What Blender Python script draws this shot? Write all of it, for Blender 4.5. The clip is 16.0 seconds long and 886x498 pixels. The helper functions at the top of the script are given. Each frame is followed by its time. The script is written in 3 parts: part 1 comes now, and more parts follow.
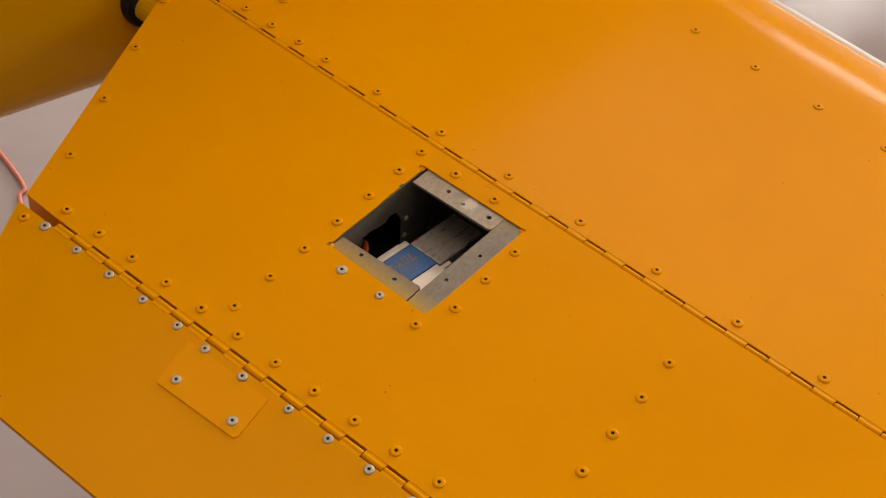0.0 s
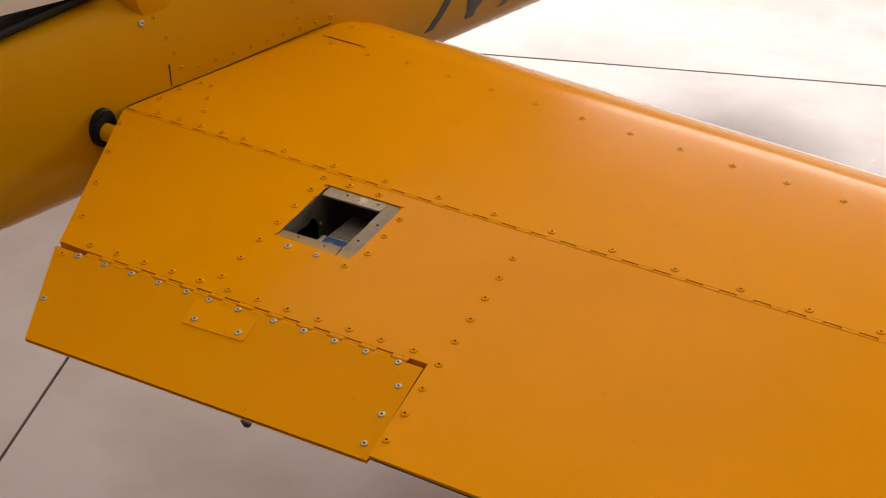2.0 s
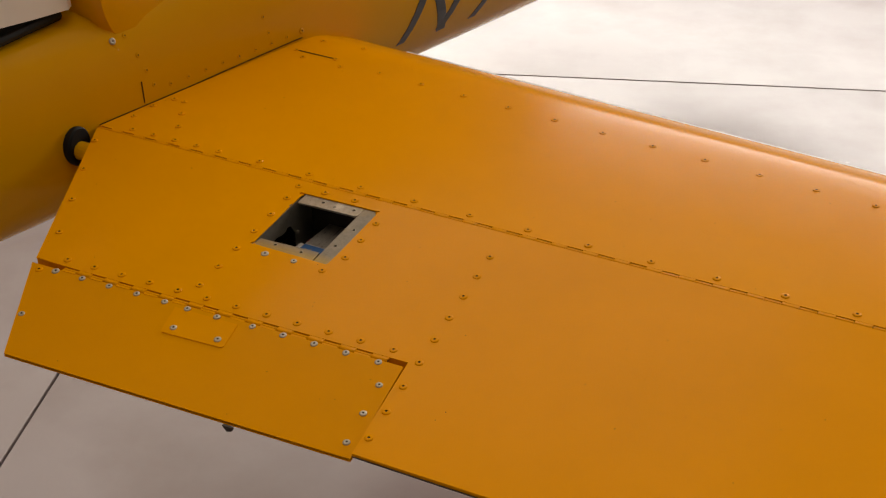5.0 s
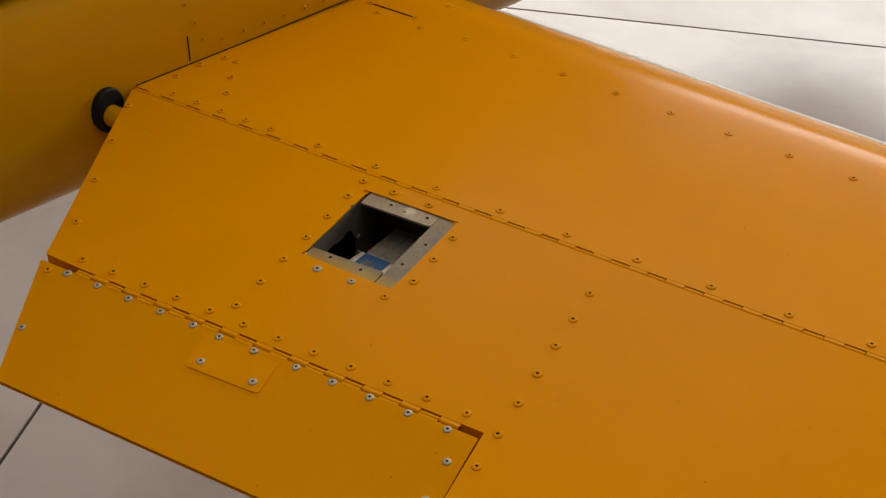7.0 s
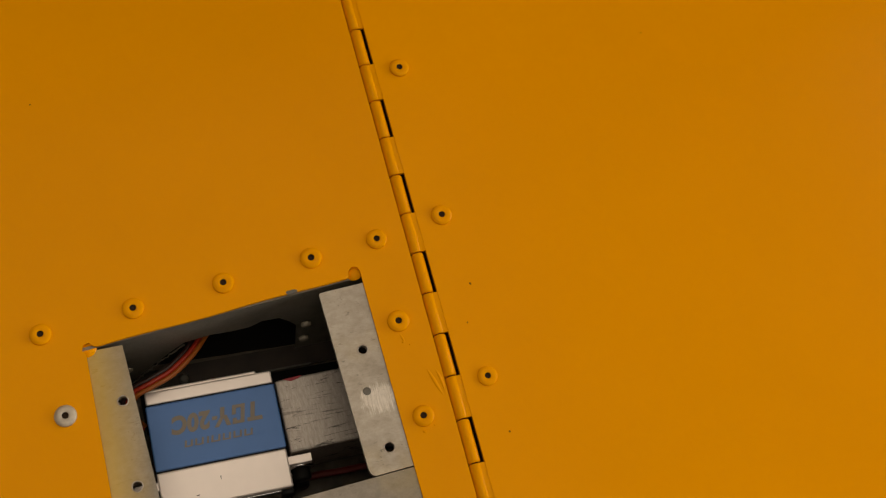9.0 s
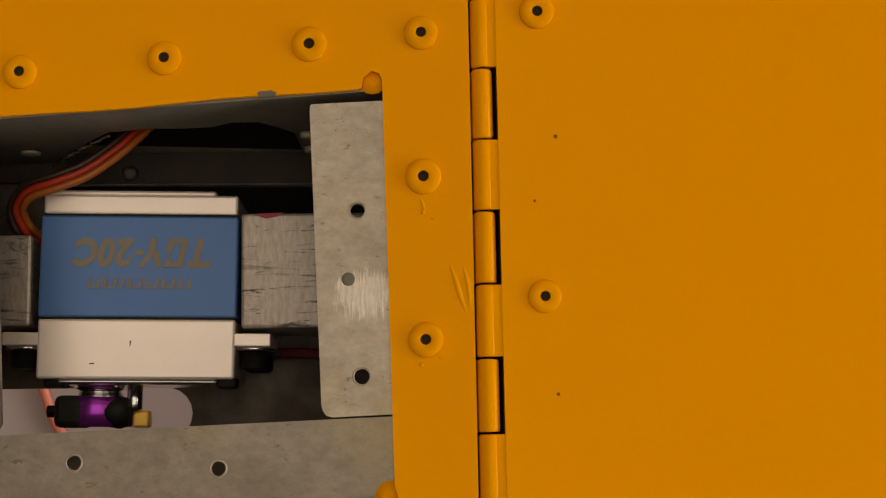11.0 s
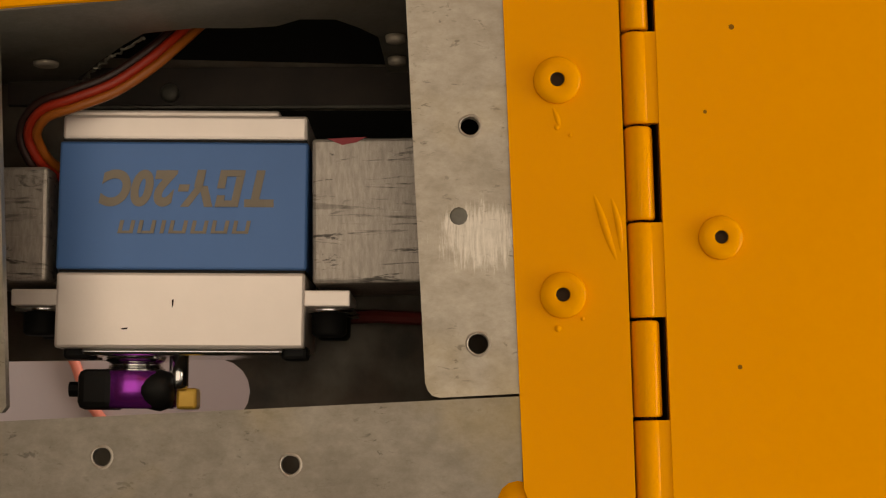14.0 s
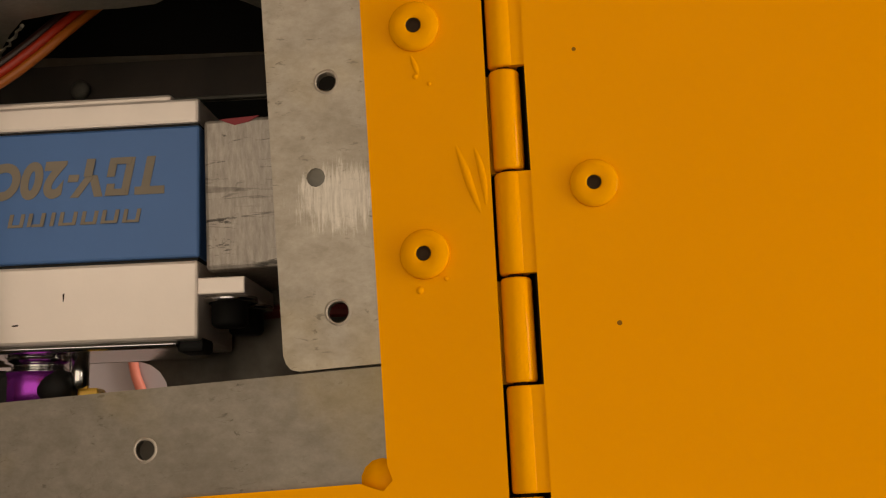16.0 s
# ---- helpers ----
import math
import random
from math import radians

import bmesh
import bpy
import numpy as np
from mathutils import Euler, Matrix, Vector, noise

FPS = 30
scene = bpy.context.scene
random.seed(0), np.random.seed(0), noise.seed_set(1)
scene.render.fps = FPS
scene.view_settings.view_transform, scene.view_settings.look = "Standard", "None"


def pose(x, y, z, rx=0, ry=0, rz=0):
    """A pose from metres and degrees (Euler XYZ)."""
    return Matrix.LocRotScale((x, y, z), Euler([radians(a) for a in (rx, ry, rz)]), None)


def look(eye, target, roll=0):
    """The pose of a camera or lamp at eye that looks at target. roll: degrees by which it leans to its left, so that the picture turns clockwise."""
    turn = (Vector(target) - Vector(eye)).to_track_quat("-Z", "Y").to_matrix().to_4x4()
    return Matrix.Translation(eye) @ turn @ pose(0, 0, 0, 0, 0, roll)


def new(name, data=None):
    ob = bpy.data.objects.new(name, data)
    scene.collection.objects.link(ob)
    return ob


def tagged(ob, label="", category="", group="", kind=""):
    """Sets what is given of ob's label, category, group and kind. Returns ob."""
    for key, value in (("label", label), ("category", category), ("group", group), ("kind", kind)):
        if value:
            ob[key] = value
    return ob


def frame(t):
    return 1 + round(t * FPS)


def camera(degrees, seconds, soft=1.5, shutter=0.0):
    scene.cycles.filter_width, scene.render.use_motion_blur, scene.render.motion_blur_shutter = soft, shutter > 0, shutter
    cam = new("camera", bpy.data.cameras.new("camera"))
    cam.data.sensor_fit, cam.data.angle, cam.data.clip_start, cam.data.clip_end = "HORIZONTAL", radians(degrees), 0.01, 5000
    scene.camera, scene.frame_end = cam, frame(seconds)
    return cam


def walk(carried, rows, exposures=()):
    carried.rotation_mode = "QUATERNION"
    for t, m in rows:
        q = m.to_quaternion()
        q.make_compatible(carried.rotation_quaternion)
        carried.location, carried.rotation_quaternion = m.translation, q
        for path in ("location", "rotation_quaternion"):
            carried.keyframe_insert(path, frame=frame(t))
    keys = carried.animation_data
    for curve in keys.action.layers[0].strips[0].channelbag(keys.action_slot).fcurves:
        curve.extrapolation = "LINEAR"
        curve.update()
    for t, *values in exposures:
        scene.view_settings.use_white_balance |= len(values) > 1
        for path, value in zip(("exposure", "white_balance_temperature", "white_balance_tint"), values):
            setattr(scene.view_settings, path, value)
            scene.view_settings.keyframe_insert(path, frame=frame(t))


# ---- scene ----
cam = camera(36.82, 16.0, soft=1.2)
ROWS = [
    (0.0, 0.3673, -0.4615, 0.4796, 46.11, -5.23, 42.00),
    (0.5, 0.4288, -0.5706, 0.5076, 49.04, -3.96, 38.08),
    (1.0, 0.5385, -0.7053, 0.5092, 55.03, -0.26, 33.23),
    (1.5, 0.5676, -0.7802, 0.5187, 57.05, -0.27, 31.27),
    (2.0, 0.5662, -0.7981, 0.5309, 58.14, -1.01, 30.24),
    (2.5, 0.5706, -0.8088, 0.5236, 59.09, -1.65, 29.27),
    (3.0, 0.5796, -0.8019, 0.5210, 59.20, -1.33, 27.21),
    (3.5, 0.5798, -0.7978, 0.5284, 59.20, 0.03, 28.78),
    (4.0, 0.5810, -0.8082, 0.5230, 59.39, 0.61, 28.49),
    (6.5, 0.5284, -0.7973, 0.4949, 59.15, -0.60, 29.87),
    (7.0, 0.4660, -0.6482, 0.4825, 55.60, -1.34, 32.73),
    (7.5, 0.3528, -0.4664, 0.4779, 49.36, -8.16, 35.86),
    (7.6, 0.3402, -0.4474, 0.4754, 48.09, -9.10, 36.39),
    (8.0, 0.2979, -0.3465, 0.4546, 42.51, -10.21, 43.74),
    (8.2, 0.2582, -0.2753, 0.4373, 38.50, -10.87, 51.65),
    (10.3, 0.0833, -0.0190, 0.2444, 10.55, -1.06, 87.98),
    (10.5, 0.0777, -0.0189, 0.2379, 9.30, -1.49, 88.86),
    (11.0, 0.0747, -0.0163, 0.2275, 8.14, -2.23, 88.94),
    (11.5, 0.0760, -0.0054, 0.2054, 7.65, -1.70, 89.12),
    (12.0, 0.0662, 0.0035, 0.1828, 6.44, 0.48, 89.42),
    (12.5, 0.0615, -0.0040, 0.1732, 4.93, 1.03, 88.57),
    (13.0, 0.0565, -0.0288, 0.1793, 5.14, -0.01, 90.15),
    (13.5, 0.0656, -0.0303, 0.1796, 6.11, -0.09, 89.77),
    (14.0, 0.0729, -0.0283, 0.1711, 7.08, -0.81, 88.98),
    (14.5, 0.0820, -0.0254, 0.1605, 7.84, 0.00, 88.74),
    (15.0, 0.0806, -0.0198, 0.1625, 8.02, 0.27, 88.47),
    (15.5, 0.0900, -0.0059, 0.1555, 9.94, 3.19, 88.37),
    (16.0, 0.0855, 0.0060, 0.1552, 9.92, 5.57, 87.15),
]
EXPOSURE = [(0.0, -0.60, 6700, 11), (1.5, -0.73, 6700, 11), (4.2, -0.87, 6700, 9), (6.3, -1.14, 6500, 4), (7.2, -1.04, 6500, 4), (8.2, -0.92, 6500, 5), (10.3, -0.95, 7100, 9), (13.0, -0.76, 7100, 9), (16.0, -0.77, 7100, 9)]
walk(cam, [(r[0], pose(*r[1:])) for r in ROWS], EXPOSURE)

# ---- light: daylight through the open hangar door ----
world = bpy.data.worlds.new("world")
scene.world = world
world.use_nodes = True
sky = world.node_tree.nodes.new("ShaderNodeTexSky")
sky.sky_type, sky.sun_disc = "NISHITA", False
sky.sun_elevation, sky.sun_rotation = radians(50), radians(200)
world.node_tree.links.new(sky.outputs[0], world.node_tree.nodes["Background"].inputs[0])
world.node_tree.nodes["Background"].inputs[1].default_value = 0.15
FZ = -0.55
DOOR_AT, DOOR_W, DOOR_H = (-1.0, 6.6), 12.0, 3.4
SKY_LOW = 1.6  # the sky stands over the far roofs


def area_lamp(name, m, sx, sy, watts, color):
    lamp = bpy.data.lights.new(name, "AREA")
    lamp.shape, lamp.size, lamp.size_y, lamp.energy, lamp.color = "RECTANGLE", sx, sy, watts, color
    ob = new(name, lamp)
    ob.matrix_world = m
    return ob


area_lamp("door_daylight", look((DOOR_AT[0], DOOR_AT[1], FZ + (DOOR_H + SKY_LOW) / 2), (DOOR_AT[0], 0, FZ + (DOOR_H + SKY_LOW) / 2)), DOOR_W, DOOR_H - SKY_LOW, 1040, (1.0, 0.93, 0.87))
# unseen fill lamps: the first feeds the paint's sheen, the second lights the bay
ROOF_FILLS = [(-3.5, 4.75, 5.8, 3.1, 165), (0.3, -0.4, 7.0, 3.6, 128)]
for sx, sy, sw, sh, watts in ROOF_FILLS:
    area_lamp("roof_fill_light", look((sx, sy, FZ + 4.86), (sx, sy, 0)), sw, sh, watts, (1.0, 0.89, 0.74))


# ---- materials ----
class Nodes:
    """A small wrapper that strings shader nodes together."""

    def __init__(self, name):
        self.mat = bpy.data.materials.new(name)
        self.mat.use_nodes = True
        self.tree = self.mat.node_tree
        self.bsdf = self.tree.nodes["Principled BSDF"]

    def add(self, kind, **inputs):
        n = self.tree.nodes.new(kind)
        for key, value in inputs.items():
            self.put(n, key.replace("_", " "), value)
        return n

    def put(self, n, key, value):
        if isinstance(value, bpy.types.NodeSocket):
            self.tree.links.new(value, n.inputs[key])
        else:
            n.inputs[key].default_value = value

    def coords(self, scale=(1, 1, 1)):
        c = self.tree.nodes.new("ShaderNodeTexCoord")
        m = self.add("ShaderNodeMapping", Vector=c.outputs["Object"], Scale=scale)
        return m.outputs[0]

    def noise(self, scale, detail=4, stretch=(1, 1, 1), rough=0.55):
        return self.add("ShaderNodeTexNoise", Vector=self.coords(stretch), Scale=scale, Detail=detail, Roughness=rough).outputs["Fac"]

    def ramp(self, fac, stops):
        r = self.add("ShaderNodeValToRGB", Fac=fac)
        e = r.color_ramp.elements
        while len(e) < len(stops):
            e.new(0.5)
        for k, (at, v) in zip(e, stops):
            k.position = at
            k.color = (*v, 1) if isinstance(v, tuple) else (v, v, v, 1)
        return r.outputs[0]

    def mix(self, fac, a, b, how="MIX"):
        m = self.tree.nodes.new("ShaderNodeMix")
        m.data_type, m.blend_type = "RGBA", how
        for i, v in ((0, fac), (6, a), (7, b)):
            if isinstance(v, bpy.types.NodeSocket):
                self.tree.links.new(v, m.inputs[i])
            else:
                m.inputs[i].default_value = (*v, 1) if isinstance(v, tuple) else v
        return m.outputs[2]

    def math(self, op, a, b):
        m = self.tree.nodes.new("ShaderNodeMath")
        m.operation = op
        for i, v in ((0, a), (1, b)):
            if isinstance(v, bpy.types.NodeSocket):
                self.tree.links.new(v, m.inputs[i])
            else:
                m.inputs[i].default_value = v
        return m.outputs[0]

    def bump(self, height, strength, distance):
        b = self.add("ShaderNodeBump", Height=height, Strength=strength, Distance=distance)
        self.tree.links.new(b.outputs[0], self.bsdf.inputs["Normal"])

    def set(self, **inputs):
        for key, value in inputs.items():
            self.put(self.bsdf, key.replace("_", " "), (*value, 1) if isinstance(value, tuple) and len(value) == 3 else value)
        return self.mat


def paint(name, color, rough=0.3, specks=True, gloss=0.048):
    n = Nodes(name)
    tone = n.ramp(n.noise(9, 5), [(0.3, tuple(0.96 * c for c in color)), (0.7, tuple(min(1, 1.02 * c) for c in color))])
    if specks:
        v = n.add("ShaderNodeTexVoronoi", Vector=n.coords(), Scale=85.0, Randomness=1.0)
        near = n.math("LESS_THAN", v.outputs["Distance"], 0.036)
        some = n.math("GREATER_THAN", n.add("ShaderNodeSeparateColor", Color=v.outputs["Color"]).outputs[0], 0.66)
        tone = n.mix(n.math("MULTIPLY", n.math("MULTIPLY", near, some), 0.8), tone, (0.06, 0.025, 0.008))
    n.bump(n.noise(420, 3), 0.06, 0.0004)
    return n.set(Base_Color=tone, Roughness=n.ramp(n.noise(30, 4), [(0.3, rough), (0.75, rough + 0.04)]), Specular_IOR_Level=gloss)


def metal(name, color, rough, brush=(1, 1, 1), metallic=0.85, depth=0.1, dirt=0.35):
    n = Nodes(name)
    fine = n.noise(900, 6, brush, 0.7)
    broad = n.noise(70, 5)
    tone = n.mix(n.ramp(fine, [(0.35, 0.0), (0.7, 1.0)]), tuple(0.8 * c for c in color), color)
    tone = n.mix(n.math("MULTIPLY", n.ramp(broad, [(0.5, 0.0), (0.75, 1.0)]), dirt), tone, tuple(0.35 * c for c in color))
    n.bump(fine, depth, 0.0004)
    return n.set(Base_Color=tone, Metallic=metallic, Roughness=n.ramp(broad, [(0.3, rough), (0.7, rough + 0.15)]))


def plain(name, color, rough=0.5, metallic=0.0, vary=0.15, scale=60, gloss=0.5):
    n = Nodes(name)
    tone = n.mix(n.ramp(n.noise(scale, 5), [(0.3, 0.0), (0.7, 1.0)]), tuple((1 - vary) * c for c in color), color)
    n.bump(n.noise(scale * 12, 3), 0.05, 0.0003)
    return n.set(Base_Color=tone, Metallic=metallic, Roughness=rough, Specular_IOR_Level=gloss)


def milled():
    n = Nodes("milled_block")
    fine = n.noise(700, 7, (0.5, 2.0, 1), 0.75)
    tone = n.mix(n.ramp(fine, [(0.3, 0.0), (0.7, 1.0)]), (0.30, 0.26, 0.22), (0.50, 0.44, 0.385))
    for turn, stretch, scale, cut in ((0.10, (2.2, 0.22, 1), 230.0, 0.56), (0.55, (1.6, 0.4, 1), 170.0, 0.60)):
        c = n.tree.nodes.new("ShaderNodeTexCoord")
        m = n.add("ShaderNodeMapping", Vector=c.outputs["Object"], Rotation=(0, 0, turn), Scale=stretch)
        lines = n.add("ShaderNodeTexNoise", Vector=m.outputs[0], Scale=scale, Detail=6.0, Roughness=0.7, Distortion=1.3).outputs["Fac"]
        some = n.math("MULTIPLY", n.ramp(lines, [(cut, 0.0), (cut + 0.05, 1.0)]), n.ramp(n.noise(130, 4), [(0.40, 0.15), (0.58, 0.9)]))
        tone = n.mix(some, tone, (0.055, 0.048, 0.04))
    bright = n.noise(260, 5, (6.0, 0.35, 1), 0.6)
    tone = n.mix(n.math("MULTIPLY", n.ramp(bright, [(0.66, 0.0), (0.72, 1.0)]), 0.6), tone, (0.75, 0.68, 0.61))
    n.bump(fine, 0.25, 0.0003)
    return n.set(Base_Color=tone, Metallic=0.5, Roughness=0.42)


def stained_primer():
    """Brownish primed sheet with grime and rusty blotches."""
    n = Nodes("stained_primer")
    tone = n.ramp(n.noise(160, 6), [(0.3, (0.075, 0.058, 0.040)), (0.7, (0.150, 0.122, 0.088))])
    tone = n.mix(n.math("MULTIPLY", n.ramp(n.noise(45, 5), [(0.48, 0.0), (0.7, 1.0)]), 0.7), tone, (0.10, 0.045, 0.020))
    tone = n.mix(n.math("MULTIPLY", n.ramp(n.noise(70, 6), [(0.55, 0.0), (0.75, 1.0)]), 0.8), tone, (0.025, 0.020, 0.015))
    n.bump(n.noise(500, 4), 0.1, 0.0003)
    return n.set(Base_Color=tone, Metallic=0.2, Roughness=n.ramp(n.noise(90, 4), [(0.3, 0.35), (0.7, 0.6)]))


def scuffed_aluminium(name, dull=1.0):
    n = Nodes(name)
    grain = n.noise(520, 7, (1, 0.6, 1), 0.75)
    streak = n.noise(1100, 6, (0.2, 1.9, 1), 0.75)
    broad = n.noise(60, 5)
    tone = n.mix(n.ramp(grain, [(0.3, 0.0), (0.7, 1.0)]), (0.25 * dull, 0.215 * dull, 0.17 * dull), (0.37 * dull, 0.325 * dull, 0.27 * dull))
    tone = n.mix(n.math("MULTIPLY", n.ramp(broad, [(0.5, 0.0), (0.72, 1.0)]), 0.35), tone, (0.19 * dull, 0.165 * dull, 0.125 * dull))
    # short dark nicks across the strips
    nicks = n.add("ShaderNodeTexNoise", Vector=n.coords((1.3, 0.5, 1)), Scale=850.0, Detail=5.0, Roughness=0.65, Distortion=0.8).outputs["Fac"]
    nicks = n.math("MULTIPLY", n.ramp(nicks, [(0.60, 0.0), (0.66, 1.0)]), n.ramp(n.noise(110, 3), [(0.42, 0.1), (0.58, 1.0)]))
    tone = n.mix(n.math("MULTIPLY", nicks, 0.55), tone, (0.07, 0.058, 0.045))
    # yellow overspray along the aft edge, and in thin drifts
    c = n.tree.nodes.new("ShaderNodeTexCoord")
    depth = n.math("ADD", n.math("MULTIPLY", n.add("ShaderNodeSeparateXYZ", Vector=c.outputs["Object"]).outputs[1], -1000.0), n.math("MULTIPLY", n.noise(120, 4), 3.0))
    fade = n.math("MULTIPLY", n.math("SUBTRACT", depth, 85.5), 0.10)
    tone = n.mix(n.ramp(fade, [(0.0, 0.0), (0.4, 0.22), (1.0, 0.55)]), tone, (0.58, 0.36, 0.03))
    tone = n.mix(n.math("MULTIPLY", n.ramp(n.noise(38, 4), [(0.52, 0.0), (0.72, 1.0)]), 0.22), tone, (0.50, 0.34, 0.06))
    # the bright filed patch beside the middle hole, drawn out into scratches
    c = n.tree.nodes.new("ShaderNodeTexCoord")
    at = n.add("ShaderNodeMapping", Vector=c.outputs["Object"], Location=(-0.0498 * 210, 0.0203 * 150, 0), Scale=(210, 150, 0))
    far = n.add("ShaderNodeVectorMath", Vector=at.outputs[0])
    far.operation = "LENGTH"
    ragged = n.math("ADD", far.outputs["Value"], n.math("MULTIPLY", n.math("SUBTRACT", streak, 0.5), 2.0))
    patch = n.ramp(ragged, [(0.55, 1.0), (0.95, 0.0)])
    patch = n.math("MULTIPLY", patch, n.ramp(streak, [(0.36, 1.0), (0.62, 0.35)]))
    tone = n.mix(n.math("MULTIPLY", patch, 0.6), tone, (0.82, 0.75, 0.67))
    n.bump(grain, 0.12, 0.0003)
    return n.set(Base_Color=tone, Metallic=0.8, Roughness=n.ramp(broad, [(0.3, 0.36), (0.7, 0.50)]))


def concrete():
    n = Nodes("painted_concrete")
    tone = n.ramp(n.noise(1.1, 6), [(0.3, (0.41, 0.348, 0.352)), (0.7, (0.48, 0.420, 0.428))])
    tone = n.mix(n.math("MULTIPLY", n.ramp(n.noise(3.2, 7), [(0.44, 0.0), (0.80, 1.0)]), 0.6), tone, (0.25, 0.17, 0.15))
    v = n.add("ShaderNodeTexVoronoi", Vector=n.coords(), Scale=5.0)
    spot = n.math("MULTIPLY", n.math("LESS_THAN", v.outputs["Distance"], 0.022), n.math("GREATER_THAN", n.add("ShaderNodeSeparateColor", Color=v.outputs["Color"]).outputs[1], 0.6))
    tone = n.mix(n.math("MULTIPLY", spot, 0.75), tone, (0.16, 0.12, 0.10))
    n.bump(n.noise(18, 6), 0.05, 0.01)
    return n.set(Base_Color=tone, Roughness=n.ramp(n.noise(2.3, 6), [(0.2, 0.19), (0.8, 0.30)]), Specular_IOR_Level=n.ramp(n.noise(2.6, 6), [(0.35, 0.42), (0.65, 0.26)]))


YELLOW = paint("yellow_paint", (0.83, 0.327, 0.0), 0.18)
# same yellow, darkened because the tab tilts away from the light
YELLOW_TAB_SHADED = paint("yellow_tab_shaded_paint", (0.77, 0.306, 0.0), 0.16)
# glossier yellow, its base lowered to carry the shade on the fuselage side
YELLOW_FUSELAGE_SHADED = paint("yellow_fuselage_shaded_paint", (0.69, 0.328, 0.001), 0.16, False, 0.2)
WHITE_PAINT = paint("white_paint", (0.75, 0.72, 0.66), 0.3, False)
WHITE_GLOSS = paint("white_gloss_paint", (0.85, 0.83, 0.80), 0.18, False, 0.5)
BURR = metal("drilled_burr", (0.46, 0.40, 0.33), 0.4, (1, 1, 1), 0.6)
BLACK = plain("black_rubber", (0.010, 0.009, 0.008), 0.6, gloss=0.25)
# dark brown for seams and recesses, and for shade in the hinge gap
SEAM_AND_SHADE = plain("seam_and_gap_shade", (0.022, 0.012, 0.007), 0.9, gloss=0.05)
STUB = plain("mandrel_stub", (0.045, 0.026, 0.014), 0.8, gloss=0.1)
LETTER = plain("grey_black_lettering", (0.06, 0.058, 0.055), 0.35)
STRIP = scuffed_aluminium("scuffed_aluminium", 1.2)
DULL_STRIP = scuffed_aluminium("dull_aluminium", 0.76)
RIVET_METAL = metal("bare_rivet", (0.56, 0.485, 0.38), 0.42, (1, 1, 1), 0.4)
RIB = metal("rib_sheet", (0.24, 0.215, 0.165), 0.42, (1, 1, 1), 0.5, 0.2, 0.45)
BAY = stained_primer()
# near-black that stands in for deep shade inside the bay
BAY_SHADE = plain("bay_shade_black", (0.006, 0.005, 0.004), 0.7, gloss=0.1)
SHEET = metal("raw_sheet", (0.150, 0.137, 0.112), 0.45, (1, 1, 1), 0.35, 0.15, 0.6)
INSIDE = plain("primed_inside", (0.055, 0.038, 0.027), 0.55, 0.2, 0.5, 90)
BLOCK = milled()
SILVER = plain("silver_case", (0.90, 0.79, 0.715), 0.36, 0.45, 0.05, 120)
BLUE = plain("anodised_blue", (0.064, 0.162, 0.405), 0.35, 0.2, 0.08)
GOLD_PRINT = plain("dull_gold_print", (0.25, 0.205, 0.15), 0.5)
PURPLE = plain("anodised_purple", (0.38, 0.05, 0.50), 0.25, 0.75, 0.1)
BRASS = plain("brass", (0.90, 0.52, 0.07), 0.35, 0.2, 0.1)
STEEL = plain("bright_steel", (0.75, 0.74, 0.72), 0.18, 1.0, 0.05)
WIRES = [plain("brown_wire", (0.03, 0.008, 0.004), 0.45), plain("red_wire", (0.42, 0.026, 0.006), 0.42), plain("orange_wire", (0.42, 0.11, 0.010), 0.42)]
RED = plain("red_mark", (0.35, 0.02, 0.03), 0.5)
DARK_RED = plain("dark_red_wire", (0.16, 0.012, 0.008), 0.5)
HOSE = plain("pink_hose", (0.75, 0.22, 0.15), 0.45)
FLOOR = concrete()
JOINT = plain("joint_filler", (0.05, 0.045, 0.042), 0.8)
WALL = plain("hangar_wall_sheet", (0.50, 0.475, 0.44), 0.6, 0, 0.1, 2)
CEILING = plain("hangar_ceiling_sheet", (0.50, 0.475, 0.44), 0.6, 0, 0.1, 2)


# ---- mesh helpers ----
def part(name, bm, mat, parent=None, label="", smooth=False):
    me = bpy.data.meshes.new(name)
    bm.to_mesh(me)
    bm.free()
    for m in mat if isinstance(mat, (list, tuple)) else (mat,):
        me.materials.append(m)
    if smooth:
        me.polygons.foreach_set("use_smooth", [True] * len(me.polygons))
        me.set_sharp_from_angle(angle=radians(38))
    ob = new(name, me)
    ob.parent = parent
    return tagged(ob, label)


def again(ob, m, parent):
    """Another object on the same mesh."""
    o = new(ob.name.split(".")[0], ob.data)
    o.parent, o.matrix_basis = parent, m
    return o


def thing(name, label, category, place=(0, 0, 0)):
    ob = new(name)
    ob.location = place
    return tagged(ob, label, category)


def box(x0, x1, y0, y1, z0, z1, bevel=0.0):
    bm = bmesh.new()
    bmesh.ops.create_cube(bm, size=1, matrix=Matrix.Translation(((x0 + x1) / 2, (y0 + y1) / 2, (z0 + z1) / 2)) @ Matrix.Diagonal((x1 - x0, y1 - y0, z1 - z0, 1)))
    if bevel:
        bmesh.ops.bevel(bm, geom=bm.edges[:], offset=bevel, segments=2, affect="EDGES", profile=0.5)
    return bm


def loft(rings, cap=True):
    bm = bmesh.new()
    vs = [[bm.verts.new(p) for p in r] for r in rings]
    n = len(rings[0])
    for a, b in zip(vs, vs[1:]):
        for i in range(n):
            bm.faces.new((a[i], a[(i + 1) % n], b[(i + 1) % n], b[i]))
    if cap:
        bm.faces.new(vs[0][::-1])
        bm.faces.new(vs[-1])
    bmesh.ops.recalc_face_normals(bm, faces=bm.faces)
    return bm


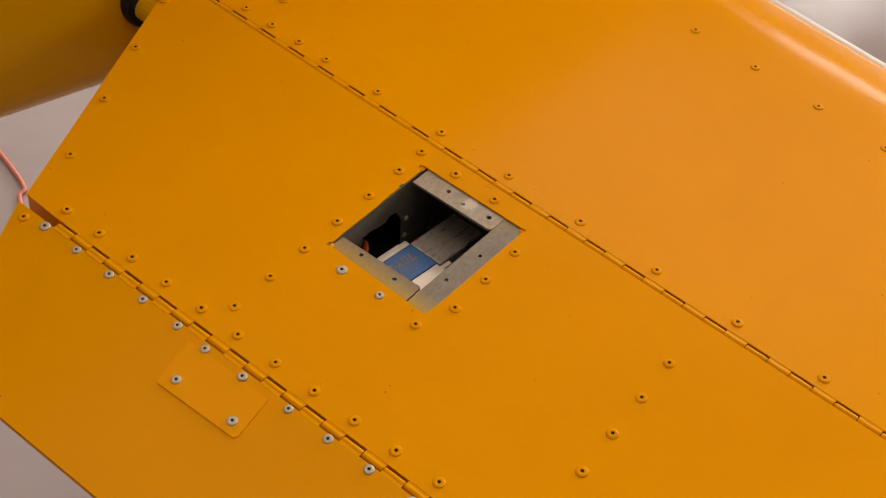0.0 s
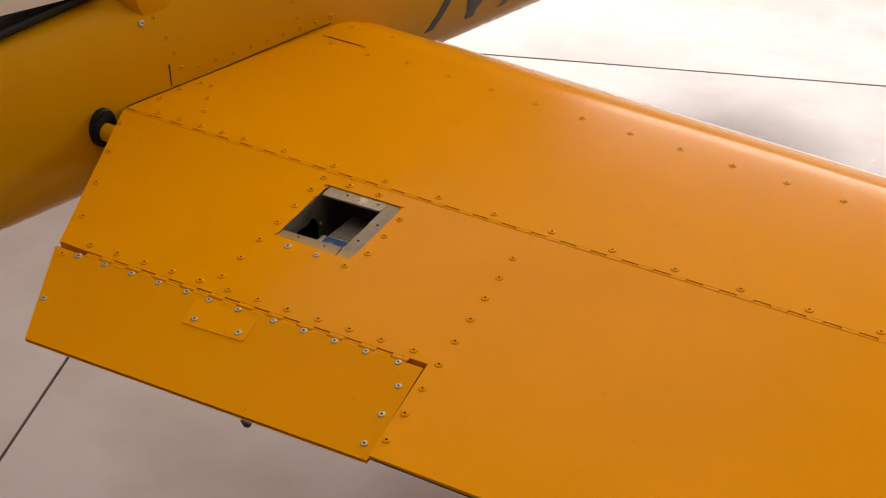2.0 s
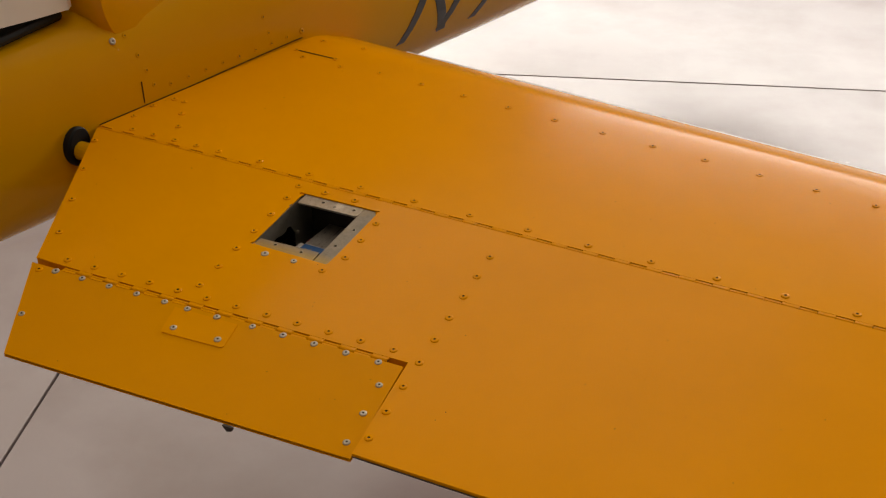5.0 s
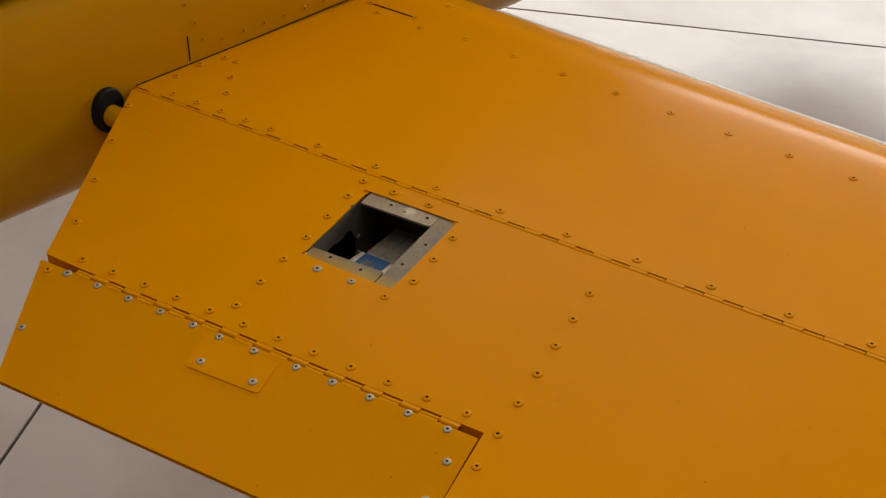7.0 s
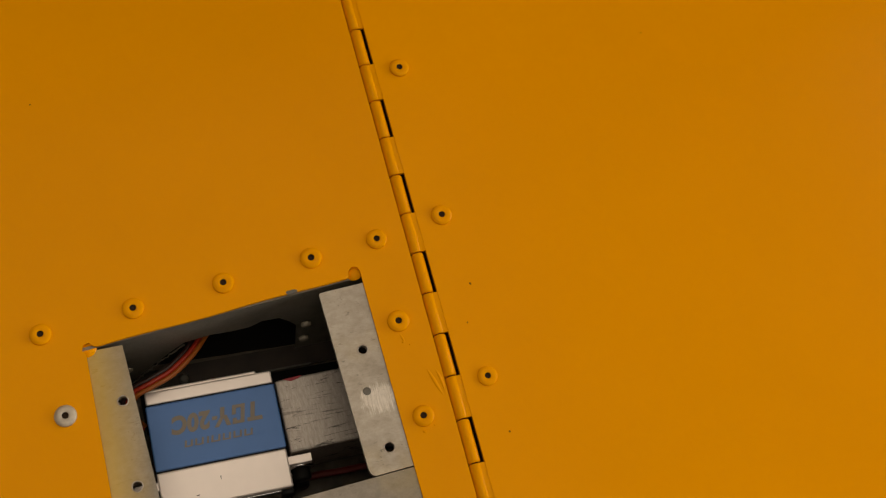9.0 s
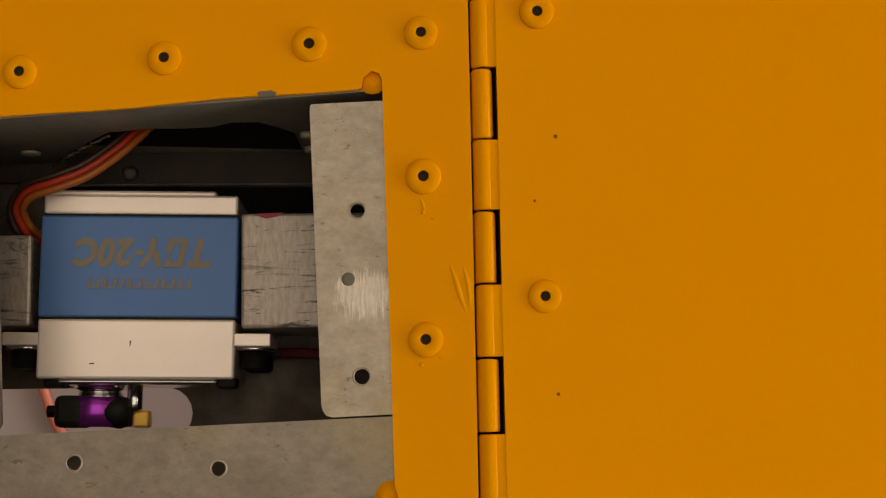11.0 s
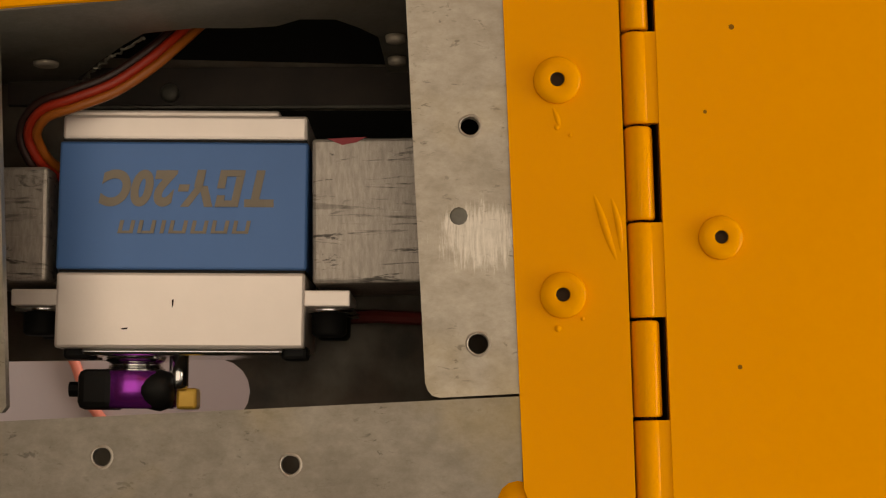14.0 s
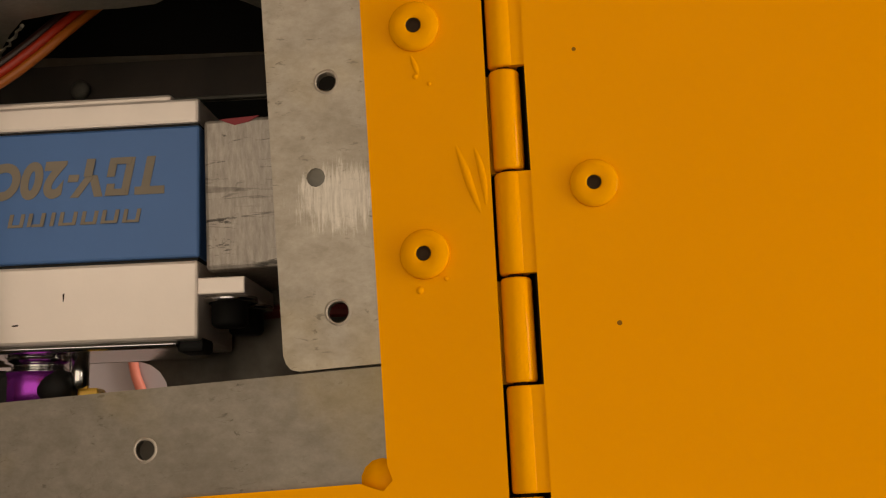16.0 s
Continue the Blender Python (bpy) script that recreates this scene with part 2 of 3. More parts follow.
def tube(points, radius, sides=10):
    """A round bar through the points."""
    pts = [Vector(p) for p in points]
    rings, side = [], None
    for i, p in enumerate(pts):
        d = (pts[min(i + 1, len(pts) - 1)] - pts[max(i - 1, 0)]).normalized()
        if side is None:
            side = d.orthogonal().normalized()
        side = (side - d * side.dot(d)).normalized()
        up = d.cross(side)
        r = radius[i] if isinstance(radius, (list, tuple)) else radius
        rings.append([p + r * (math.cos(a) * side + math.sin(a) * up) for a in [k * math.tau / sides for k in range(sides)]])
    return loft(rings)


def smooth_path(points, steps=8):
    """Catmull-Rom through the points."""
    p = [Vector(q) for q in points]
    p = [2 * p[0] - p[1]] + p + [2 * p[-1] - p[-2]]
    out = []
    for i in range(1, len(p) - 2):
        for k in range(steps):
            t = k / steps
            out.append(0.5 * (2 * p[i] + (p[i + 1] - p[i - 1]) * t + (2 * p[i - 1] - 5 * p[i] + 4 * p[i + 1] - p[i + 2]) * t * t + (3 * p[i] - 3 * p[i + 1] + p[i + 2] - p[i - 1]) * t ** 3))
    return out + [p[-2]]


def plate(outer, holes, lift, thick, place=None):
    """A sheet with holes through it: outlines in (u, v), the upper face at lift(u, v), thick below it. place maps (u, v, w) to the world."""
    place = place or (lambda u, v, w: (u, v, w))
    bm = bmesh.new()
    loops = []
    for line in (outer, *holes):
        vs = [bm.verts.new((u, v, 0)) for u, v in line]
        loops.append(vs)
        for i in range(len(vs)):
            bm.edges.new((vs[i], vs[(i + 1) % len(vs)]))
    bmesh.ops.triangle_fill(bm, use_beauty=True, edges=bm.edges[:], normal=(0, 0, 1))
    faces = [tuple(v for v in f.verts) for f in bm.faces]
    under = {v: bm.verts.new(v.co) for v in bm.verts[:]}
    for f in faces:
        bm.faces.new([under[v] for v in reversed(f)])
    for vs in loops:
        for i in range(len(vs)):
            a, b = vs[i], vs[(i + 1) % len(vs)]
            bm.faces.new((a, b, under[b], under[a]))
    low = set(under.values())
    for v in bm.verts:
        u, w = v.co.x, v.co.y
        v.co = place(u, w, lift(u, w) - (thick if v in low else 0))
    bmesh.ops.recalc_face_normals(bm, faces=bm.faces)
    return bm


def ring(cx, cy, r, n=14):
    return [(cx + r * math.cos(k * math.tau / n), cy + r * math.sin(k * math.tau / n)) for k in range(n)]


def lathe(profile, sides=16, axis=Matrix(), dark=()):
    """Turns (radius, height) round z; the bands in dark take the second material."""
    bm = bmesh.new()
    rows = [[bm.verts.new(axis @ Vector((r * math.cos(k * math.tau / sides), r * math.sin(k * math.tau / sides), h))) for k in range(sides)] for r, h in profile]
    for j, (a, b) in enumerate(zip(rows, rows[1:])):
        for k in range(sides):
            f = bm.faces.new((a[k], a[(k + 1) % sides], b[(k + 1) % sides], b[k]))
            f.material_index = 1 if j in dark else 0
            f.smooth = True
    bm.faces.new(rows[0][::-1])
    f = bm.faces.new(rows[-1])
    f.material_index = 1 if dark else 0
    return bm


def rivet(parent, mat=None):
    """A pulled rivet: a domed head with the sunk stub of its mandrel."""
    bm = lathe([(0.00305, -0.0004), (0.00305, 0.00045), (0.00290, 0.00072), (0.0021, 0.00092), (0.00112, 0.00100), (0.00092, 0.00088), (0.00082, 0.0003), (0.0003, 0.0003)], 20, Matrix(), (5, 6))
    return part("rivet", bm, [mat or YELLOW, STUB], parent)


def on(lift, x, y, spin=0.0):
    """The pose of a small thing that sits square on the surface lift(x, y)."""
    e = 0.0005
    nrm = Vector((-(lift(x + e, y) - lift(x - e, y)) / (2 * e), -(lift(x, y + e) - lift(x, y - e)) / (2 * e), 1)).normalized()
    return Matrix.Translation((x, y, lift(x, y))) @ nrm.to_track_quat("Z", "Y").to_matrix().to_4x4() @ Matrix.Rotation(spin, 4, "Z")


def rivets(first, parent, lift, spots, size=1.0):
    for x, y in spots:
        m = on(lift, x, y, random.uniform(0, 6))
        m = m @ Matrix.Rotation(random.uniform(-0.05, 0.05), 4, "X") @ Matrix.Diagonal((*[size * random.uniform(0.94, 1.05)] * 2, random.uniform(0.85, 1.1), 1))
        again(first, m, parent)


def line(a, b, n):
    return [(a[0] + (b[0] - a[0]) * k / (n - 1), a[1] + (b[1] - a[1]) * k / (n - 1)) for k in range(n)]


# ---- hangar ----
TURN = radians(21.3)
SLAB, U0, V0 = 3.05, -0.469, 1.522
floor = part("floor", box(-9.5, 9.5, -9.5, 9.5, FZ - 0.12, FZ - 0.008), JOINT)
tagged(floor, "pale grey sealed concrete hangar floor with sawn joints", "floor", kind="structure")
slab_mesh = part("slab", box(0.002, SLAB - 0.002, 0.002, SLAB - 0.002, -0.0075, 0, 0.0012), FLOOR, floor)
for i in range(-4, 4):
    for j in range(-4, 4):
        m = Matrix.Translation((0, 0, FZ)) @ Matrix.Rotation(TURN, 4, "Z") @ Matrix.Translation((U0 + SLAB * i, V0 + SLAB * j, 0))
        c = m @ Vector((SLAB / 2, SLAB / 2, 0))
        if max(abs(c.x), abs(c.y)) > 10.5:
            continue
        if (i, j) == (-1, 0):
            slab_mesh.matrix_basis = m
        else:
            again(slab_mesh, m, floor)
HX, HY, HH = 10.0, 6.7, 4.9
for name, dims in (("wall_south", (-HX, HX, -HY - 0.2, -HY, FZ, FZ + HH)), ("wall_west", (-HX - 0.2, -HX, -HY, HY, FZ, FZ + HH)), ("wall_east", (HX, HX + 0.2, -HY, HY, FZ, FZ + HH))):
    tagged(part(name, box(*dims), WALL), "pale sheet metal hangar wall", "wall", kind="structure")
dx0, dx1 = DOOR_AT[0] - DOOR_W / 2, DOOR_AT[0] + DOOR_W / 2
north = plate([(-HX, FZ), (dx0, FZ), (dx0, FZ + DOOR_H), (dx1, FZ + DOOR_H), (dx1, FZ), (HX, FZ), (HX, FZ + HH), (-HX, FZ + HH)], [], lambda u, v: 0, 0.2, lambda u, v, w: (u, HY + 0.2 + w, v))
tagged(part("wall_north", north, WALL), "pale sheet metal hangar wall with a wide open door", "wall", kind="structure")
tagged(part("ceiling", box(-HX, HX, -HY, HY, FZ + HH, FZ + HH + 0.2), CEILING), "pale sheet metal hangar ceiling", "ceiling", kind="structure")
ground = part("ground", box(-60, 60, -60, 120, FZ - 0.4, FZ - 0.125), plain("apron_concrete", (0.45, 0.43, 0.40), 0.8, 0, 0.2, 0.4))
tagged(ground, "pale concrete apron outside the hangar", "ground", kind="structure")
# roof light frames added round the unseen fill lamps
for sx, sy, sw, sh, watts in ROOF_FILLS:
    skylight = thing("skylight", "added white framed roof light, out of view over the hangar floor", "skylight", (sx, sy, FZ + HH))
    tagged(skylight, group="hangar roof lights")
    for name, dims in (("frame_rail", (-sw / 2 - 0.08, sw / 2 + 0.08, -sh / 2 - 0.08, -sh / 2 - 0.001, -0.06, -0.001)), ("frame_rail", (-sw / 2 - 0.08, sw / 2 + 0.08, sh / 2 + 0.001, sh / 2 + 0.08, -0.06, -0.001)),
                       ("frame_rail", (-sw / 2 - 0.08, -sw / 2 - 0.001, -sh / 2, sh / 2, -0.06, -0.001)), ("frame_rail", (sw / 2 + 0.001, sw / 2 + 0.08, -sh / 2, sh / 2, -0.06, -0.001))):
        part(name, box(*dims), WHITE_PAINT, skylight)

# ---- the aircraft's tail ----
aircraft = thing("airplane", "yellow painted light airplane with a riveted metal tail", "airplane")
K = 0.0728
TAB_K, TAB_Y = 0.120, -0.180


def elev_z(x, y):
    return K * y


def elev_low(x, y):
    return -0.0605 - 0.144 * y


def tab_z(x, y):
    return K * TAB_Y + TAB_K * (y - TAB_Y)


def tab_low(x, y):
    return min(tab_z(x, y) - 0.0028, elev_low(x, TAB_Y) + 0.155 * (TAB_Y - y) * 1.0)


def nose_y(x):
    return 0.3325 - 0.1 * x


UPPER = [(0.0032, 0.0, 0.0), (0.03, 0.0, 0.0), (0.0, -0.20, -0.0002), (0.0, -0.16, -0.0006), (0.0, -0.13, -0.0010), (0.0, -0.11, -0.0013), (0.0, -0.095, -0.0016), (0.0, -0.085, -0.0019), (0.0, -0.080, -0.0021), (0.0, -0.075, -0.0024),
         (0.0, -0.070, -0.0029), (0.0, -0.065, -0.0037), (0.0, -0.060, -0.0048), (0.0, -0.055, -0.0062), (0.0, -0.045, -0.0096), (0.0, -0.035, -0.0133), (0.0, -0.025, -0.0172), (0.0, -0.016, -0.0210), (0.0, -0.009, -0.0240), (0.0, -0.004, -0.0270), (0.0, -0.001, -0.0300), (0.0, 0.0, -0.033)]


def section(x):
    up = [(y0 if y0 else nose_y(x) + dy, z) for y0, dy, z in UPPER]
    return [Vector((x, y, z)) for y, z in up] + [Vector((x, y, -0.066 - z)) for y, z in up[-2::-1]]


def stab_z(x, y):
    up = [(y0 if y0 else nose_y(x) + dy, z) for y0, dy, z in UPPER]
    for (a, za), (b, zb) in zip(up, up[1:]):
        if a <= y <= b:
            return za + (zb - za) * (y - a) / (b - a)
    return 0.0


stab = part("horizontal_stabilizer", loft([section(-0.33 + 0.05 * k) for k in range(24)]), YELLOW, aircraft, "yellow riveted fixed tail surface with a rounded leading edge", True)

strip_rings = []
for k in range(24):
    x = -0.10 + 0.040 * k
    strip_rings.append([Vector((x, nose_y(x) + 0.0050 + 0.0060 * math.cos(a), -0.0364 + 0.0060 * math.sin(a))) for a in [radians(q) for q in range(0, 360, 30)]])
part("leading_edge_strip", loft(strip_rings), WHITE_GLOSS, stab, "white strip along the leading edge", True)

# elevator: skins, spar, ribs
OUT = 0.82
elev_plan = [(-0.2205, -0.0016), (-0.1250, -0.1833), (-0.0990, -0.1831), (0.1870, -0.1715), (0.1998, -0.1710), (0.2125, -0.2642), (OUT, -0.2440), (OUT, -0.0016)]
opening = [(0.0131, -0.0206), (0.0112, -0.0203), (0.0101, -0.0189), (0.0106, -0.0175), (0.0118, -0.0170), (0.0825, -0.0157), (0.0843, -0.0151), (0.0855, -0.0163), (0.0850, -0.0178), (0.0845, -0.0190), (0.0852, -0.0450),
           (0.0862, -0.0800), (0.0862, -0.0940), (0.0853, -0.0962), (0.0190, -0.0962), (0.0176, -0.0972), (0.0160, -0.0966), (0.0157, -0.0950), (0.0170, -0.0938)]
edge = [(0.0172 - 0.0040 * k / 9 + 0.00022 * math.sin(5.0 * k), -0.0925 + 0.071 * k / 9) for k in range(10)]
elevator = part("elevator", plate(elev_plan, [opening + edge], elev_z, 0.0009), YELLOW, aircraft, "yellow riveted elevator skin with a square opening cut in it")
slot = [(0.0632, -0.0960), (0.0650, -0.0985), (0.0715, -0.0985), (0.0738, -0.0960), (0.0740, -0.0640)] + [(0.0686 + 0.0054 * math.cos(a), -0.0625 + 0.0054 * math.sin(a)) for a in [radians(q) for q in range(10, 180, 20)]] + [(0.0632, -0.0640)]
part("bottom_skin", plate(elev_plan, [slot], lambda x, y: elev_low(x, y) + 0.0009, 0.0009), BAY, elevator)
part("front_spar", box(-0.218, OUT, -0.0068, -0.0056, -0.0575, -0.0016), INSIDE, elevator)
rim = elev_plan
for k, (a, b) in enumerate(zip(rim[:6], rim[1:7])):
    quad = [Vector((*a, elev_z(*a) - 0.0009)), Vector((*b, elev_z(*b) - 0.0009)), Vector((*b, elev_low(*b) + 0.0009)), Vector((*a, elev_low(*a) + 0.0009))]
    inward = Vector((0, 0, 1)).cross(quad[1] - quad[0]).normalized() * 0.0012
    part("closing_rib", loft([[q + inward * 0.4 for q in quad], [q + inward * 1.4 for q in quad]]), YELLOW, elevator)

# the bay under the opening
rib_top = -0.0012
rib_hole = [(-0.0855, -0.0472), (-0.0848, -0.0445), (-0.0818, -0.0402), (-0.0789, -0.0352), (-0.0760, -0.0312), (-0.0730, -0.0267), (-0.0690, -0.0217), (-0.0614, -0.0206), (-0.0546, -0.0221), (-0.0494, -0.0222), (-0.0456, -0.0195), (-0.0405, -0.0206), (-0.0372, -0.0256), (-0.0345, -0.0312), (-0.0336, -0.0541)]
rib_out = [(-0.1000, rib_top - 0.0070), (-0.0075, rib_top - 0.0004), (-0.0075, -0.0585), (-0.0340, -0.0545), (-0.0600, -0.0512), (-0.0900, -0.0470), (-0.1000, -0.0455)]
part("cut_rib", plate(rib_out, [rib_hole], lambda u, v: 0, 0.0009, lambda u, v, w: (0.0136 + 0.05 * (-0.02 - u) + w, u, v)), RIB, elevator, "raw grey sheet rib with a torn lightening hole")
part("rib_flange", plate([(0.0150, -0.0960), (0.0212, -0.0960), (0.0198, -0.0080), (0.0125, -0.0080)], [], lambda x, y: elev_low(x, y) + 0.0024, 0.0012), INSIDE, elevator)
part("flange_edge", tube([(0.0213, -0.0840, elev_low(0, -0.0840) + 0.0022), (0.0201, -0.0300, elev_low(0, -0.0300) + 0.0022)], 0.0004, 6), SHEET, elevator)
part("bay_rib", box(0.0905, 0.0915, -0.1000, -0.0070, -0.0555, -0.0085), SHEET, elevator)
part("bay_rib", box(0.0150, 0.0905, -0.1010, -0.1000, -0.0450, -0.0085), SHEET, elevator)
# added black rib and sheets: the bay's shade put in as colour
part("shade_rib", box(-0.0150, -0.0140, -0.1200, -0.0070, -0.0560, -0.0100), BAY_SHADE, elevator, "added black rib that keeps the bay in shade")
part("shade_liner", plate([(-0.0138, -0.1000), (0.0125, -0.1000), (0.0125, -0.0075), (-0.0138, -0.0075)], [], lambda x, y: elev_low(x, y) + 0.0014, 0.0004), BAY_SHADE, elevator)
part("shade_pad", plate([(0.0216, -0.0840), (0.0340, -0.0840), (0.0340, -0.0085), (0.0204, -0.0085)], [], lambda x, y: elev_low(x, y) + 0.0016, 0.0006), BAY_SHADE, elevator, "black sheet standing in for shade on the bay floor")
random.seed(5)
torn = [(q[0], q[1]) for q in rib_hole[:7]]
fringe = smooth_path([Vector((0.0136 + 0.05 * (-0.02 - y) + 0.0003, y, z)) for y, z in torn], 7)
fringe = [p + Vector((random.uniform(0, 0.0004), random.uniform(-0.0003, 0.0003), random.uniform(-0.0009, 0.0003))) for p in fringe]
part("torn_edge", tube(fringe, [random.uniform(0.0001, 0.00032) for p in fringe], 5), RIB, elevator, "bright torn metal edge")
part("cover_strip", box(0.0132, 0.0640, -0.0098, -0.0069, -0.0560, -0.0500), SHEET, elevator)


def under(dz):
    return lambda x, y: elev_z(x, y) - 0.0009 - dz


def strip(outer, holes, mat, dz=0.0002):
    for cx, cy, r in holes:
        m = on(under(dz), cx, cy)
        burr = [[m @ Vector((q * (1 + 0.06 * math.sin(3 * a + cx * 900)) * math.cos(a), q * math.sin(a), h)) for a in [k * math.tau / 18 for k in range(18)]] for q, h in ((r * 0.98, 0.00002), (r + 0.00012, 0.0001), (r + 0.00028, 0.00005), (r + 0.0004, -0.00004))]
        part("hole_burr", loft(burr, False), BURR, elevator, "", True)
    return part("frame_strip", plate(outer, [ring(*h) for h in holes], under(dz), 0.0016), mat, elevator, "scratched bare aluminium frame strip with drilled holes")


strip([(0.0156, -0.0296), (0.0152, -0.0120), (0.0703, -0.0110), (0.0708, -0.0262), (0.0705, -0.0272), (0.0698, -0.0278), (0.0688, -0.0281), (0.0166, -0.0299), (0.0159, -0.0298)], [(0.0349, -0.0216, 0.00128), (0.0639, -0.0211, 0.00135)], STRIP)
strip([(0.0708, -0.0157), (0.0834, -0.0158), (0.0890, -0.0230), (0.0890, -0.0990), (0.0735, -0.0990), (0.0731, -0.0936)], [(0.0791, -0.0458, 0.00125), (0.0777, -0.0707, 0.00125)], DULL_STRIP)
strip([(0.0181, -0.0862), (0.0709, -0.0836), (0.0717, -0.0842), (0.0726, -0.0990), (0.0178, -0.0990)], [(0.0340, -0.0888, 0.0013), (0.0582, -0.0891, 0.0013)], DULL_STRIP)
dimple = lathe([(0.0012, 0.0), (0.0011, 0.00004), (0.0004, 0.00004)], 12, on(under(0.0002), 0.0470, -0.0233))
part("filled_hole", dimple, SHEET, elevator)
part("rib_rivet_tail", lathe([(0.0020, 0), (0.0019, 0.0005), (0.0011, 0.0007), (0.0003, 0.0004)], 12, Matrix.Translation((0.0172, -0.0866, -0.0330)) @ Matrix.Rotation(radians(90), 4, "Y")), RIVET_METAL, elevator)
for ry, rz in ((-0.0318, -0.0300), (-0.0318, -0.0430)):
    part("rib_rivet_tail", lathe([(0.0016, 0), (0.0015, 0.001), (0.0003, 0.0012)], 12, Matrix.Translation((0.0145, ry, rz)) @ Matrix.Rotation(radians(90), 4, "Y")), RIVET_METAL, elevator)
part("mounting_block", box(0.0305, 0.0530, -0.0449, -0.0080, -0.0520, -0.0302, 0.0006), BLOCK, elevator, "scratched milled aluminium servo mounting block")
part("mounting_block", box(0.0342, 0.0518, -0.0995, -0.0852, -0.0470, -0.0302, 0.0006), BLOCK, elevator, "milled aluminium servo mounting block")
part("bare_chip", plate([(0.0133, -0.0388), (0.0137, -0.0391), (0.0144, -0.0386), (0.0142, -0.0360), (0.0136, -0.0357), (0.0132, -0.0366)], [], lambda x, y: elev_z(x, y) + 0.00008, 0.0002), SHEET, elevator)
part("red_mark", plate([(0.0306, -0.0425), (0.0304, -0.0365), (0.0312, -0.0380), (0.0316, -0.0402)], [], lambda x, y: -0.0301, 0.0001), RED, elevator)

# a red lead and a screw head at the bottom of the bay
part("red_lead", tube(smooth_path([(0.0572, -0.0200, -0.0505), (0.0570, -0.0290, -0.0508), (0.0565, -0.0360, -0.0512), (0.0566, -0.0420, -0.0515)], 5), 0.0011, 8), DARK_RED, elevator, "dark red wire")
part("screw_head", lathe([(0.0016, 0), (0.0016, 0.0007), (0.0011, 0.0012), (0.0003, 0.0012)], 14, Matrix.Translation((0.0187, -0.0700, elev_low(0, -0.070) + 0.0024))), SHEET, elevator)

# runs and blobs in the paint beside the hinge
for run_at, r in ((((0.0429, -0.0062), (0.0471, -0.0049), (0.0510, -0.0038), (0.0556, -0.0022)), 0.0007), (((0.0440, -0.0037), (0.0487, -0.0026), (0.0541, -0.0022)), 0.0006), (((0.0324, -0.0108), (0.0345, -0.0101), (0.0362, -0.0096)), 0.0005)):
    pts = smooth_path([Vector((x, y, elev_z(x, y) - 0.65 * r)) for x, y in run_at], 6)
    part("paint_run", tube(pts, [r * (0.35 + 0.65 * math.sin(math.pi * (k + 0.5) / len(pts))) for k in range(len(pts))], 10), YELLOW, elevator, "", True)
for x, y, r in ((0.0622, -0.0108, 0.0005), (0.0357, -0.0102, 0.0004), (0.0368, -0.0085, 0.0003), (0.0610, -0.0076, 0.0003)):
    part("paint_blob", lathe([(r, -0.0001), (r * 0.9, 0.0001), (r * 0.5, 0.00022), (r * 0.1, 0.00025)], 10, on(elev_z, x, y)), YELLOW, elevator)

first = rivet(elevator)
first.matrix_basis = on(elev_z, 0.0035, -0.0100)
rivets(first, elevator, elev_z, [(0.0294, -0.0100), (0.0579, -0.0100)])
rivets(first, elevator, elev_z, line((0.0050, -0.0298), (0.0141, -0.1590), 6))
rivets(first, elevator, elev_z, line((0.0912, -0.0322), (0.0943, -0.0828), 3) + [(0.0873, -0.1045)])
rivets(first, elevator, elev_z, line((0.1936, -0.0358), (0.2149, -0.2475), 9))
rivets(first, elevator, elev_z, line((-0.0997, -0.1758), (0.1840, -0.1636), 12))
rivets(first, elevator, elev_z, line((-0.2064, -0.0213), (-0.1330, -0.1485), 4))
silver = rivet(elevator, RIVET_METAL)
silver.matrix_basis = on(elev_z, 0.0350, -0.1043)
rivets(silver, elevator, elev_z, [(0.0610, -0.1033)], 0.86)

# dark strips added below the hinge to give its gap a painted shade
part("gap_shade_strip", box(-0.215, OUT, -0.0054, 0.0028, -0.0090, -0.0080), SEAM_AND_SHADE, elevator)
part("gap_shade_liner", box(-0.215, OUT, 0.00295, 0.00315, -0.0200, -0.0009), SEAM_AND_SHADE, stab)
for rx, ry in ((0.0115, -0.0187), (0.0842, -0.0164), (0.0170, -0.0957)):
    part("relief_backing", lathe([(0.0026, 0.0), (0.0026, 0.0004), (0.0003, 0.0004)], 14, on(under(0.0005), rx, ry)), YELLOW, elevator)

# trim tab
tab_plan = [(-0.1238, -0.1891), (-0.0960, -0.1881), (0.1993, -0.1765), (0.2114, -0.2650), (-0.0672, -0.2798)]
tab = part("trim_tab", plate(tab_plan, [], tab_z, 0.0009), YELLOW_TAB_SHADED, aircraft, "yellow trim tab with bright bare rivets")
part("bottom_skin", plate(tab_plan, [], lambda x, y: tab_low(x, y) + 0.0009, 0.0009), YELLOW_TAB_SHADED, tab)
for a, b in zip(tab_plan, tab_plan[1:] + tab_plan[:1]):
    quad = [Vector((*a, tab_z(*a) - 0.0009)), Vector((*b, tab_z(*b) - 0.0009)), Vector((*b, tab_low(*b) + 0.0009)), Vector((*a, tab_low(*a) + 0.0009))]
    inward = Vector((0, 0, 1)).cross(quad[1] - quad[0]).normalized() * 0.001
    if (quad[0].z - quad[3].z) > 0.002:
        part("closing_rib", loft([[q - inward * 0.4 for q in quad], [q - inward * 1.4 for q in quad]]), YELLOW_TAB_SHADED, tab)
part("patch_plate", plate([(0.0148, -0.1890), (0.0690, -0.1868), (0.0738, -0.2100), (0.0724, -0.2120), (0.0232, -0.2156), (0.0214, -0.2142)], [], lambda x, y: tab_z(x, y) + 0.0008, 0.0007), YELLOW, tab, "small yellow patch plate")
tr = rivet(tab, RIVET_METAL)
